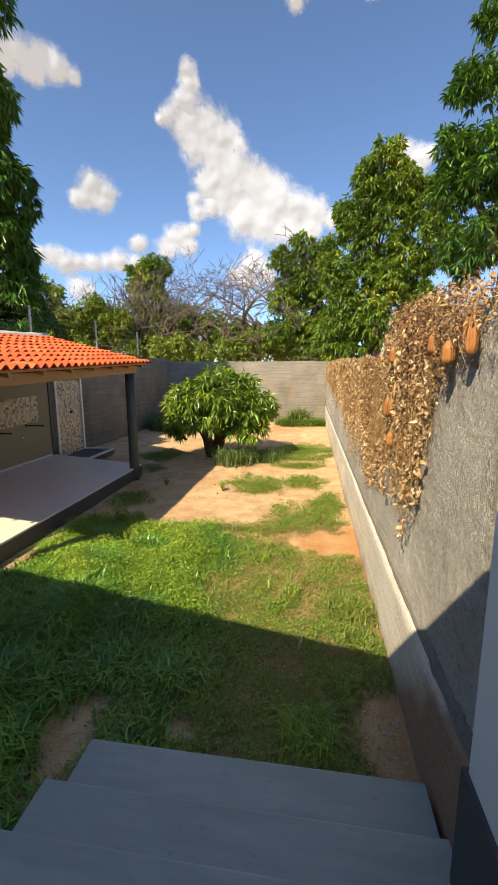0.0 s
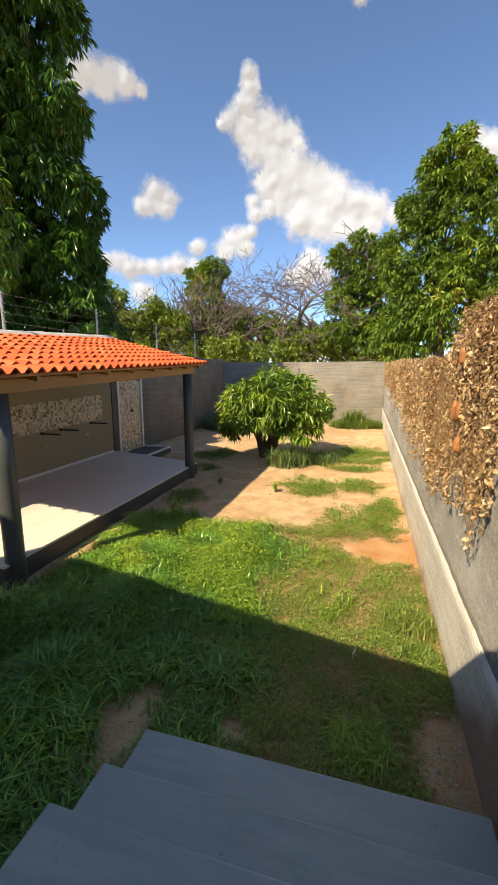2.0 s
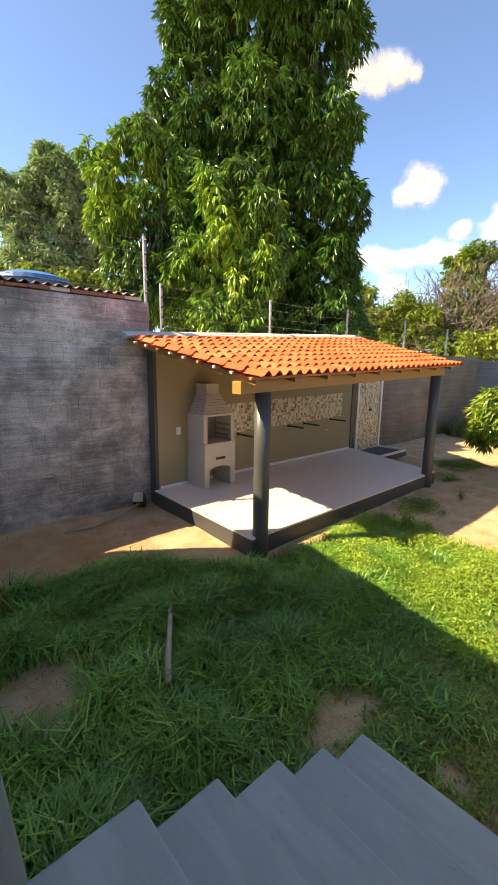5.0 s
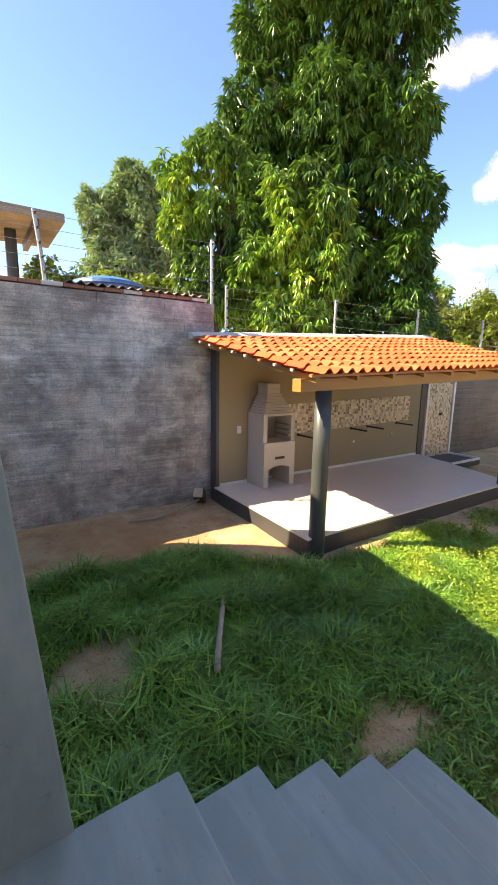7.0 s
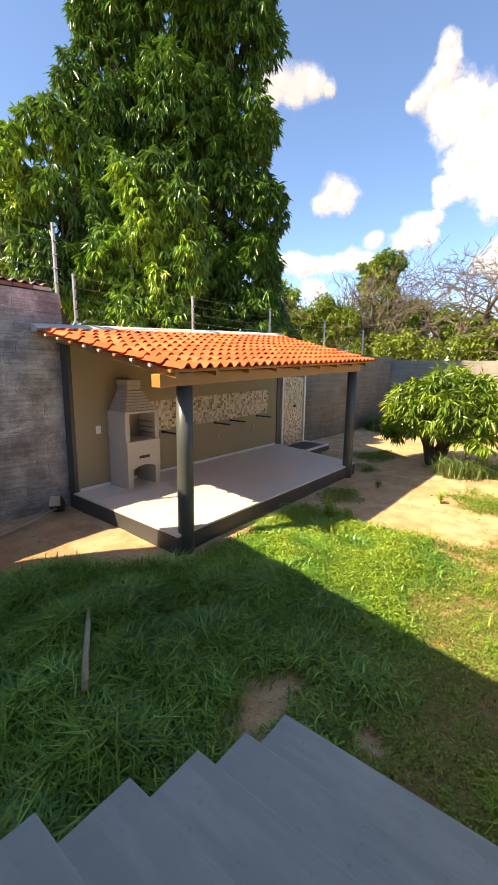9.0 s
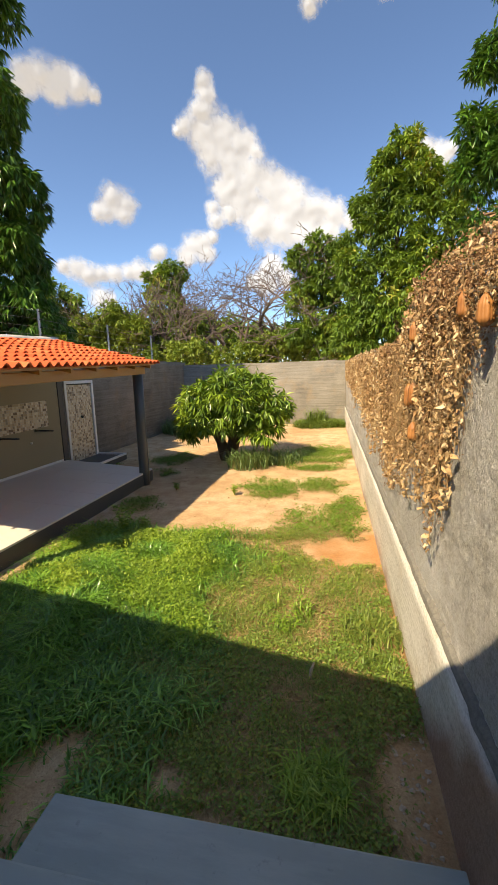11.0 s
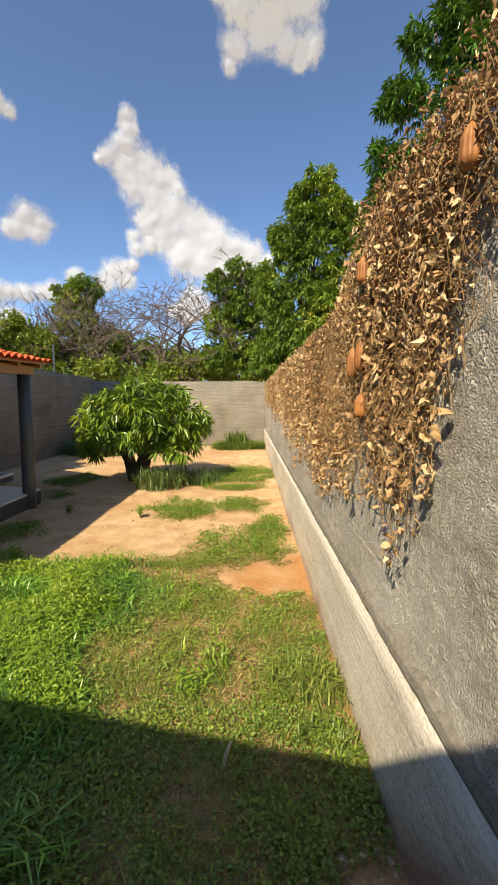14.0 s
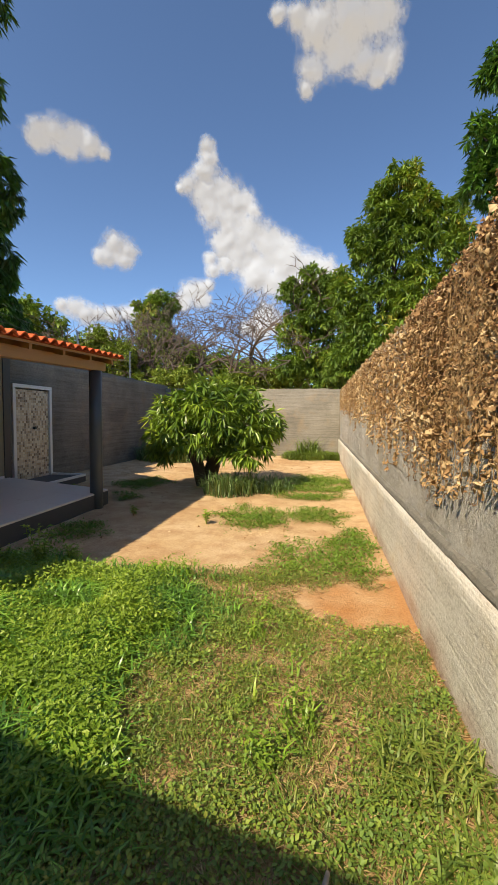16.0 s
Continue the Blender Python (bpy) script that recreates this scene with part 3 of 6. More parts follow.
def barbecue():
    """A pre-cast barbecue: legs with an arch, ash box, firebox, tapered hood and flue."""
    x0, x1, y0, y1, z0 = BACK_X + 0.01, -4.80, 4.22, 4.86, 0.23
    ob = thing("barbecue", "pre-cast grey concrete barbecue with a tapered chimney", "barbecue")
    w = y1 - y0
    # base: two legs under a shallow arch
    for a, b2 in ((y0, y0 + 0.10), (y1 - 0.10, y1)):
        bm = bmesh.new()
        box(bm, (x0, a, z0), (x1, b2, 0.60), 0.004)
        part("leg", bm, M_CASTGREY, ob)
    bm = bmesh.new()
    arc = [(y0 + 0.1 + (w - 0.2) * k / 8, 0.54 + 0.05 * math.sin(math.pi * k / 8)) for k in range(9)]
    out = [(y0 - 0.003, 0.54), *arc[0:], (y1 + 0.003, 0.54), (y1 + 0.003, 0.632), (y0 - 0.003, 0.632)]
    f = [bm.verts.new((x1 + 0.004, y, z)) for y, z in out]
    g = [bm.verts.new((x0, y, z)) for y, z in out]
    bm.faces.new(f)
    bm.faces.new(g[::-1])
    for i in range(len(f)):
        j = (i + 1) % len(f)
        bm.faces.new((f[j], f[i], g[i], g[j]))
    bmesh.ops.recalc_face_normals(bm, faces=bm.faces)
    part("arch", bm, M_CASTGREY, ob)
    # ash box with its slot
    bm = bmesh.new()
    box(bm, (x0, y0, 0.63), (x1 + 0.006, y1, 0.985), 0.008)
    ash = part("ash_box", bm, M_CASTGREY, ob, "cream concrete ash box")
    # The open slot is a solid dark bar; its shade is the bar's colour.
    bm = bmesh.new()
    box(bm, (x1 - 0.02, y0 + 0.22, 0.70), (x1 + 0.012, y1 - 0.22, 0.745), 0.004)
    part("slot", bm, M_IRON, ash, "dark bar standing for the open ash slot")
    # firebox: side cheeks, back, top
    for a, b2 in ((y0 - 0.004, y0 + 0.075), (y1 - 0.075, y1 + 0.004)):
        bm = bmesh.new()
        box(bm, (x0, a, 0.985), (x1 - 0.02, b2, 1.42), 0.006)
        part("cheek", bm, M_CASTGREY, ob)
    bm = bmesh.new()
    box(bm, (x0, y0 + 0.075, 0.985), (x0 + 0.05, y1 - 0.075, 1.42), 0.003)
    part("fireback", bm, M_SOOT, ob, "pale firebrick lining")
    for k in range(3):
        bm = bmesh.new()
        box(bm, (x0 + 0.06, y1 - 0.1, 1.06 + 0.09 * k), (x1 - 0.05, y1 - 0.072, 1.085 + 0.09 * k), 0.002)
        part("skewer_rail", bm, M_SOOT, ob)
    # hood of stacked courses, each a little narrower
    n = 8
    for k in range(n):
        u0 = k / n
        inset = 0.0 if k == 0 else 0.20 * (u0 ** 0.9)
        zz = 1.42 + 0.35 * k / n
        bm = bmesh.new()
        box(bm, (x0, y0 + inset - 0.004, zz), (x1 - 0.02 - inset * 0.9, y1 - inset + 0.004, zz + 0.35 / n - 0.003), 0.005)
        part("hood_course", bm, M_CASTGREY, ob)
    for k in range(2):
        bm = bmesh.new()
        box(bm, (x0, y0 + 0.19, 1.77 + 0.085 * k), (x0 + 0.28, y1 - 0.19, 1.77 + 0.085 * k + 0.082), 0.005)
        part("flue", bm, M_CASTGREY, ob)
    return ob


barbecue()


def shower():
    """Outdoor shower: tiled panel in a white frame above a rimmed tray."""
    ob = thing("outdoor_shower", "outdoor shower with mosaic panel, white frame and low tray", "shower")
    bm = bmesh.new()
    box(bm, (-5.45, 9.30, 0.0), (-5.30, 10.32, 1.92))
    part("panel", bm, M_MOSAIC, ob, "mosaic tiled panel")
    for y in (9.24, 10.32):
        bm = bmesh.new()
        box(bm, (-5.46, y, 0.0), (-5.265, y + 0.075, 1.95), 0.004)
        part("frame", bm, M_WHITETRIM, ob)
    bm = bmesh.new()
    box(bm, (-5.46, 9.24, 1.95), (-5.265, 10.395, 2.02), 0.004)
    part("frame", bm, M_WHITETRIM, ob)
    bm = bmesh.new()
    box(bm, (-5.28, 9.185, -0.05), (-4.485, 10.395, 0.12))
    tray = part("tray", bm, M_DARK, ob, "dark tray floor")
    for lo, hi in (((-4.53, 9.18, 0.112), (-4.48, 10.40, 0.160)), ((-5.26, 10.35, 0.112), (-4.53, 10.40, 0.160)), ((-5.26, 9.18, 0.112), (-4.53, 9.215, 0.160))):
        bm = bmesh.new()
        box(bm, lo, hi, 0.004)
        part("rim", bm, M_WHITETRIM, tray, "white rim")
    bm = bmesh.new()
    tube(bm, [(-5.30, 9.85, 1.15), (-5.25, 9.85, 1.15)], [0.03, 0.026], 14)
    part("valve", bm, M_IRON, ob)


shower()

# ---- near left wall: blocks laid in courses, coping, what stands on it ----
WLX0, WLX1 = -5.50, -5.62          # its face at y 3.6 and y -4


def wl_x(y):
    return WLX0 + (WLX1 - WLX0) * (3.6 - y) / 7.6


W_LN = wall_sheet("wall_left_near", "tall grey block wall with smeared mortar", M_MORTAR, (WLX0 - 0.012, 3.68), (WLX1 - 0.012, -4.0), -0.15, 3.17, 0.16, 0.05, 0.0075, 12.0)
# the wall face of blocks is made at the end of the file


def coping():
    ob = thing("neighbour_roof", "low weathered roof edge behind the block wall", "roof")
    rnd = random.Random(5)
    for k in range(11):
        y = 3.55 - 0.26 * k
        bm = bmesh.new()
        vs = box(bm, (wl_x(y) - 0.42, y - 0.255, 3.185), (wl_x(y) + 0.015, y, 3.225 + rnd.uniform(0, 0.012)), 0.006)
        for w in vs:
            w.co.z += -0.02 * (w.co.x - wl_x(y)) + 0.006 * noise.noise(w.co * 6)
        part("coping_brick", bm, M_COPING if k % 4 else M_CAP, ob)
    bm = bmesh.new()
    rows = [[bm.verts.new((wl_x(2.4) + x, 3.50 - 0.012 * k, 3.262 + lift + 0.022 * math.sin(k * 0.55))) for k in range(170)] for x, lift in ((0.05, 0.0), (-2.6, 0.02), (-2.6, 0.008), (0.05, -0.012))]
    for q in range(4):
        for k in range(169):
            bm.faces.new((rows[q][k], rows[q][k + 1], rows[(q + 1) % 4][k + 1], rows[(q + 1) % 4][k]))
    bmesh.ops.recalc_face_normals(bm, faces=bm.faces)
    part("corrugated_sheet", bm, M_CORR, ob, "weathered corrugated roofing sheet")
    return ob


M_CORR = plain("fibre_cement_sheet", (0.16, 0.12, 0.095), (0.28, 0.235, 0.19), 3.0, 40.0, 0.9, 0.3, 0.005)
M_COPING = plain("red_brick_coping", (0.20, 0.095, 0.065), (0.33, 0.17, 0.12), 5.0, 50.0, 0.9, 0.4, 0.006)
coping()


def blue_tank():
    ob = thing("water_tank", "blue plastic water tank lid behind the wall", "tank", at=(-7.0, 2.45, 0.0))
    bm = bmesh.new()
    tube(bm, [(0, 0, 0), (0, 0, 3.50)], [0.50, 0.54], 28)
    part("tank", bm, M_BLUE, ob, "", False)
    bm = bmesh.new()
    tube(bm, [(0, 0, 3.48), (0, 0, 3.54), (0, 0, 3.62)], [0.60, 0.58, 0.34], 28)
    part("lid", bm, M_BLUE, ob)


M_BLUE = plain("blue_plastic", (0.03, 0.12, 0.30), (0.05, 0.17, 0.38), 3.0, 50.0, 0.45, 0.05, 0.002)
blue_tank()


def fence_post(x, y, z0, z1, lean=(0, 0), insulators=5):
    ob = thing("fence_post", "galvanised electric-fence post on the wall", "post", "fence posts", at=(x, y, z0))
    bm = bmesh.new()
    h = z1 - z0
    tube(bm, [(0, 0, -0.25), (lean[0] * 0.5, lean[1] * 0.5, h * 0.5), (lean[0], lean[1], h)], [0.026, 0.026, 0.026], 10)
    pole = part("pole", bm, M_METAL, ob)
    for k in range(insulators):
        u = 0.22 + 0.72 * k / max(1, insulators - 1)
        bm = bmesh.new()
        tube(bm, [(lean[0] * u + 0.02, lean[1] * u, h * u), (lean[0] * u + 0.055, lean[1] * u, h * u), (lean[0] * u + 0.075, lean[1] * u, h * u)], [0.014, 0.018, 0.010], 8)
        part("insulator", bm, M_IRON, pole, "black insulator")
    return ob


POSTS = [(-5.62, 3.70, 3.1, 4.15), (-5.58, 3.95, 2.65, 3.50), (-5.58, 6.42, 2.66, 3.52), (-5.58, 9.05, 2.66, 3.58), (-5.58, 11.9, 2.62, 3.55), (-5.58, 14.8, 2.62, 3.5)]
for p in POSTS:
    fence_post(*p)
fence_post(-5.66, 1.30, 3.15, 4.10, (0.0, -0.10), 5)


def fence_wires():
    ob = thing("fence_wires", "five thin electric-fence wires between posts", "wires")
    for k in range(5):
        u = 0.22 + 0.72 * k / 4
        for a, b2 in list(zip(POSTS[1:], POSTS[2:])) + [((-5.66, 1.24, 3.15, 4.10), POSTS[0]), ((-5.66, -3.5, 3.15, 4.05), (-5.66, 1.24, 3.15, 4.10))]:
            p, q = [Vector((c[0] + 0.06, c[1], c[2] + (c[3] - c[2]) * u)) for c in (a, b2)]
            bm = bmesh.new()
            mid = (p + q) / 2 - Vector((0, 0, 0.02))
            tube(bm, [p, mid, q], [0.0032] * 3, 5)
            part("wire", bm, M_WIRE, ob)


fence_wires()


def neighbour_canopy():
    ob = thing("neighbour_canopy", "far concrete canopy on a dark post", "canopy", at=(-10.8, 0.0, 0))
    bm = bmesh.new()
    box(bm, (-1.2, -1.6, 5.16), (1.2, 2.30, 5.34), 0.02)
    part("slab", bm, M_FARWALL, ob)
    for y in (-0.2, 0.9, 1.75):
        bm = bmesh.new()
        box(bm, (-1.1, y - 0.06, 4.98), (1.1, y + 0.06, 5.16), 0.01)
        part("joist", bm, M_IRON, ob, "dark joist")
    bm = bmesh.new()
    tube(bm, [(0, 1.35, -0.1), (0, 1.35, 5.15)], [0.13, 0.12], 12)
    part("post", bm, M_IRON, ob)


neighbour_canopy()

# ---- sticks, log ----
M_WOODGREY = plain("weathered_wood", (0.25, 0.20, 0.145), (0.48, 0.41, 0.32), 4.0, 40.0, 0.9, 0.5, 0.006, 0.0, (1, 1, 1))


def stick(name, label, category, pts, radii):
    bm = bmesh.new()
    tube(bm, pts, radii, 9)
    for v in bm.verts:
        v.co += 0.005 * noise.noise_vector(v.co * 14)
    return tagged(link_mesh(name, bm, M_WOODGREY, None, "", True), label, category)


stick("stick", "weathered grey stick lying in the grass", "stick", [(-2.44, 2.115, 0.17), (-2.14, 1.925, 0.20), (-1.90, 1.765, 0.195), (-1.67, 1.62, 0.155)], [0.016, 0.020, 0.022, 0.024])
stick("branch", "dry branch on the bare soil beside the wall", "branch", [(-5.2, 3.25, 0.10), (-5.05, 2.85, 0.06), (-4.95, 2.4, 0.03), (-5.0, 2.05, 0.015)], [0.020, 0.025, 0.021, 0.012])
stick("twig", "grey twig standing in the grass", "twig", [(0.52, 3.36, 0.0), (0.53, 3.40, 0.04), (0.55, 3.46, 0.05)], [0.010, 0.012, 0.007])


def log():
    ob = thing("log", "sawn log end leaning in the wall corner", "log", at=(-5.30, 3.31, 0.13))
    bm = bmesh.new()
    vs = box(bm, (-0.19, -0.085, -0.085), (0.17, 0.085, 0.085), 0.022, pose(0, 0, 0, 0, -32, -35))
    part("trunk", bm, M_DARKWOOD, ob)
    bm = bmesh.new()
    box(bm, (0.168, -0.076, -0.078), (0.180, 0.074, 0.076), 0.016, pose(0, 0, 0, 0, -32, -35))
    for v in bm.verts:
        v.co += 0.010 * noise.noise_vector(v.co * 22)
    part("cut_end", bm, M_CUT, ob, "pale sawn end")


M_CUT = plain("sawn_wood", (0.34, 0.27, 0.20), (0.52, 0.45, 0.36), 20.0, 60.0, 0.9, 0.4, 0.004)
M_DARKWOOD = plain("dark_bark", (0.05, 0.038, 0.03), (0.10, 0.075, 0.055), 5.0, 40.0, 0.95, 0.6, 0.01)
log()


def rubble():
    """Pale stone chips and shards near the wall foot."""
    rnd = random.Random(3)
    for k in range(170):
        y = rnd.uniform(2.30, 3.25)
        x = 1.17 - abs(rnd.gauss(0.14, 0.13))
        s = 0.004 + 0.013 * rnd.random() ** 2
        bm = bmesh.new()
        bmesh.ops.create_icosphere(bm, subdivisions=1, radius=s)
        for v in bm.verts:
            v.co += 0.9 * s * noise.noise_vector(v.co * 60 + Vector((k, 0, 0)))
            v.co.z *= 0.6
        ob = tagged(link_mesh("stone", bm, M_CHIP), "pale stone chip on the bare soil", "stone", "stone chips")
        ob.location = (x, y, ground_height(x, y) + s * 0.3)


M_CHIP = plain("stone_chip", (0.36, 0.27, 0.19), (0.62, 0.50, 0.38), 30.0, 90.0, 0.9, 0.3, 0.003)
rubble()

# ---- pieces: blocks, floor tiles, roof tiles ----
def block_wall():
    base = bmesh.new()
    box(base, (-0.010, -0.1592, -0.0715), (0.010, 0.1592, 0.0715), 0.002)
    me = bpy.data.meshes.new("block")
    base.to_mesh(me)
    base.free()
    me.materials.append(M_BLOCK)
    rnd = random.Random(8)
    for r in range(22):
        z = 0.06 + 0.1445 * r
        for c in range(14):
            y = 3.49 - 0.321 * c - (0.16 if r % 2 else 0.0)
            if y < -0.9 or rnd.random() < 0.05:
                continue
            ob = new("block", me)
            ob.parent = W_LN
            ob.location = (wl_x(y) - 0.0165 + rnd.uniform(-0.006, 0.006), y, z + rnd.uniform(-0.003, 0.003))
            ob.rotation_euler = (rnd.uniform(-0.008, 0.008), rnd.uniform(-0.015, 0.015), rnd.uniform(-0.012, 0.012) + 0.0158)


block_wall()


def right_blocks():
    """Blocks that show through the thin render of the right-hand wall."""
    base = bmesh.new()
    box(base, (-0.012, -0.192, -0.094), (0.012, 0.192, 0.094), 0.006)
    for v in base.verts:
        v.co.x += 0.002 * noise.noise(v.co * 30)
    me = bpy.data.meshes.new("block")
    base.to_mesh(me)
    base.free()
    me.materials.append(M_RENDER)
    rnd = random.Random(31)
    for r in range(3):
        z = 0.85 + 0.2 * r
        for c in range(24):
            y = 3.15 + 0.4 * c + (0.2 if r % 2 else 0.0) + rnd.uniform(-0.01, 0.01)
            if (y < 3.3 and rnd.random() < 0.5) or z + 0.10 > wall_top(y):
                continue
            ob = new("block", me)
            ob.parent = W_R
            ob.location = (1.2515 + rnd.uniform(-0.003, 0.004), y, z + rnd.uniform(-0.004, 0.004))
            ob.rotation_euler = (rnd.uniform(-0.01, 0.01), rnd.uniform(-0.02, 0.02), rnd.uniform(-0.012, 0.012))


right_blocks()


def floor_tiles():
    nx, ny = 4, 8
    def at(u, v):
        a = Vector((*SLAB[0], 0)).lerp(Vector((*SLAB[1], 0)), v)
        b2 = Vector((*SLAB[3], 0)).lerp(Vector((*SLAB[2], 0)), v)
        return a.lerp(b2, u)
    e = 0.0035
    for i in range(nx):
        for j in range(ny):
            bm = bmesh.new()
            pts = [at((i + (e if du == 0 else 1 - e)) / nx, (j + (e if dv == 0 else 1 - e)) / ny) for du, dv in ((0, 0), (0, 1), (1, 1), (1, 0))]
            prism(bm, [(p.x, p.y) for p in pts], 0.2045, 0.230)
            bmesh.ops.recalc_face_normals(bm, faces=bm.faces)
            part("floor_tile", bm, M_FLOORTILE, SHELTER)


floor_tiles()


def roof_tiles():
    n, length = 14, 0.40
    bm = bmesh.new()
    prof = []
    for k in range(n + 1):
        s = -0.5 + k / n
        z = 0.046 * max(0.0, math.cos((s - 0.21) * math.pi / 0.52)) if s > -0.05 else -0.010 * math.cos((s + 0.275) * math.pi / 0.45)
        prof.append((s * 0.232, z))
    rows = []
    for x, lift, wide in ((0.0, 0.030, 1.0), (-length, 0.0, 0.93)):
        rows.append([bm.verts.new((x, y * wide, z * wide + lift)) for y, z in prof])
    low = [bm.verts.new((0.0, y, z + 0.030 - 0.014)) for y, z in prof]
    under = [bm.verts.new((-length, y * 0.93, z * 0.93 - 0.012)) for y, z in prof]
    for k in range(n):
        bm.faces.new((rows[0][k], rows[0][k + 1], rows[1][k + 1], rows[1][k]))
        bm.faces.new((low[k], low[k + 1], rows[0][k + 1], rows[0][k]))
        bm.faces.new((low[k + 1], low[k], under[k], under[k + 1]))
    bmesh.ops.recalc_face_normals(bm, faces=bm.faces)
    me = bpy.data.meshes.new("roof_tile")
    bm.to_mesh(me)
    bm.free()
    me.materials.append(M_TILE)
    for p in me.polygons:
        p.use_smooth = False
    rnd = random.Random(2)
    cols, rws = 31, 9
    for r in range(rws):
        u = -0.015 + r / rws
        for c in range(cols):
            v = (c + 0.5) / cols
            x = ROOF_LO[0] + u * (ROOF_HI[0] - ROOF_LO[0])
            p = Vector((x, roof_y(v, u), 0))
            p.z = roof_z(p.x, p.y)
            u2 = u + 0.1
            q = Vector((ROOF_LO[0] + u2 * (ROOF_HI[0] - ROOF_LO[0]), roof_y(v, u2), 0))
            q.z = roof_z(q.x, q.y)
            ax = (p - q).normalized()
            ay = Vector((0, 1, 0.038)).normalized()
            az = ax.cross(ay).normalized()
            ay = az.cross(ax)
            m = Matrix((ax, ay, az)).transposed().to_4x4()
            wide = (roof_y(1, u) - ROOF_Y0) / cols / 0.19
            ob = new("roof_tile", me)
            ob.parent = SHELTER
            ob.matrix_basis = Matrix.Translation(p + Vector((0, rnd.uniform(-0.004, 0.004), 0.006 + rnd.uniform(0, 0.004)))) @ m @ pose(0, 0, 0, 0, rnd.uniform(-0.6, 0.6), rnd.uniform(-0.8, 0.8)) @ Matrix.Diagonal((1, wide * 0.99, 1, 1))


roof_tiles()

# ---- plants ----
RNG = np.random.default_rng(11)
VIEW = Vector((0.55, 0.45, 2.18))      # the landing's edge, from which bearings below are taken


def fast_mesh(name, verts, tris, material, parent=None, smooth=False):
    me = bpy.data.meshes.new(name)
    me.vertices.add(len(verts))
    me.vertices.foreach_set("co", np.ascontiguousarray(verts, dtype=np.float32).ravel())
    me.loops.add(tris.size)
    me.loops.foreach_set("vertex_index", np.ascontiguousarray(tris, dtype=np.int32).ravel())
    me.polygons.add(len(tris))
    me.polygons.foreach_set("loop_start", np.arange(0, tris.size, 3, dtype=np.int32))
    me.update(calc_edges=True)
    me.materials.append(material)
    ob = new(name, me)
    if parent is not None:
        ob.parent = parent
    return ob


def unit(a):
    return a / np.maximum(np.linalg.norm(a, axis=1, keepdims=True), 1e-6)


def leaf_arrays(base, way, length, width, fold=0.25, droop=0.15):
    """Lance leaves of two folded triangles: base points, unit ways, lengths, widths."""
    n = len(base)
    ref = np.tile((0.0, 0.0, 1.0), (n, 1)) + 0.35 * RNG.normal(size=(n, 3))
    side = unit(np.cross(way, ref))
    up = np.cross(side, way)
    mid = base + way * (length * 0.45)[:, None] + up * (width * fold)[:, None]
    tip = base + way * length[:, None]
    tip[:, 2] -= droop * length
    v = np.stack([base, mid + side * (width / 2)[:, None], tip, mid - side * (width / 2)[:, None]], axis=1).reshape(-1, 3)
    i = np.arange(n)[:, None] * 4
    f = np.concatenate([i + np.array([[0, 1, 2]]), i + np.array([[0, 2, 3]])])
    return v, f


def rosettes(points, out, per, length, width, spread=1.0, sag=0.35):
    """Whorls of drooping leaves at each point, opening along out."""
    n = len(points)
    p = np.repeat(points, per, axis=0)
    o = np.repeat(out, per, axis=0)
    j = unit(RNG.normal(size=(n * per, 3)))
    w = unit(o * RNG.uniform(0.05, 0.9, (n * per, 1)) + j * spread + np.array([[0, 0, -sag]]))
    ln = length * RNG.uniform(0.65, 1.15, n * per)
    return leaf_arrays(p + w * 0.03 * length, w, ln, ln * width)


def leaf_material(name, stops, gloss=0.38, through_light=0.3, glow=(0.20, 0.30, 0.03), patchy=1.1):
    m, t, b = mat(name)
    geo = t.nodes.new("ShaderNodeNewGeometry")
    v = coords(t)
    big = noise_tex(t, v, 0.55, 3)
    add = t.nodes.new("ShaderNodeMath")
    add.operation = "MULTIPLY_ADD"
    add.inputs[1].default_value = 0.55
    sc = t.nodes.new("ShaderNodeMath")
    sc.operation = "MULTIPLY_ADD"
    sc.inputs[1].default_value, sc.inputs[2].default_value = patchy, 0.22 - 0.5 * patchy
    t.links.new(big, sc.inputs[0])
    t.links.new(geo.outputs["Random Per Island"], add.inputs[0])
    t.links.new(sc.outputs[0], add.inputs[2])
    col = ramp(t, add.outputs[0], stops)
    t.links.new(col, b.inputs["Base Color"])
    b.inputs["Roughness"].default_value = gloss
    tr = t.nodes.new("ShaderNodeBsdfTranslucent")
    t.links.new(mix(t, 0.5, col, glow), tr.inputs["Color"])
    ms = t.nodes.new("ShaderNodeMixShader")
    ms.inputs[0].default_value = through_light
    out = t.nodes["Material Output"]
    t.links.new(b.outputs[0], ms.inputs[1])
    t.links.new(tr.outputs[0], ms.inputs[2])
    t.links.new(ms.outputs[0], out.inputs["Surface"])
    return m


M_MANGO = leaf_material("mango_leaf", [(0.0, (0.030, 0.083, 0.019)), (0.45, (0.060, 0.162, 0.024)), (0.8, (0.112, 0.256, 0.034)), (1.0, (0.224, 0.391, 0.044))], 0.28, 0.18, (0.12, 0.20, 0.03))
M_MANGO_YOUNG = leaf_material("young_mango_leaf", [(0.0, (0.050, 0.115, 0.028)), (0.42, (0.105, 0.225, 0.040)), (0.70, (0.190, 0.370, 0.042)), (0.88, (0.300, 0.510, 0.048)), (1.0, (0.480, 0.590, 0.085))], 0.30, 0.24, (0.16, 0.26, 0.03), 2.1)
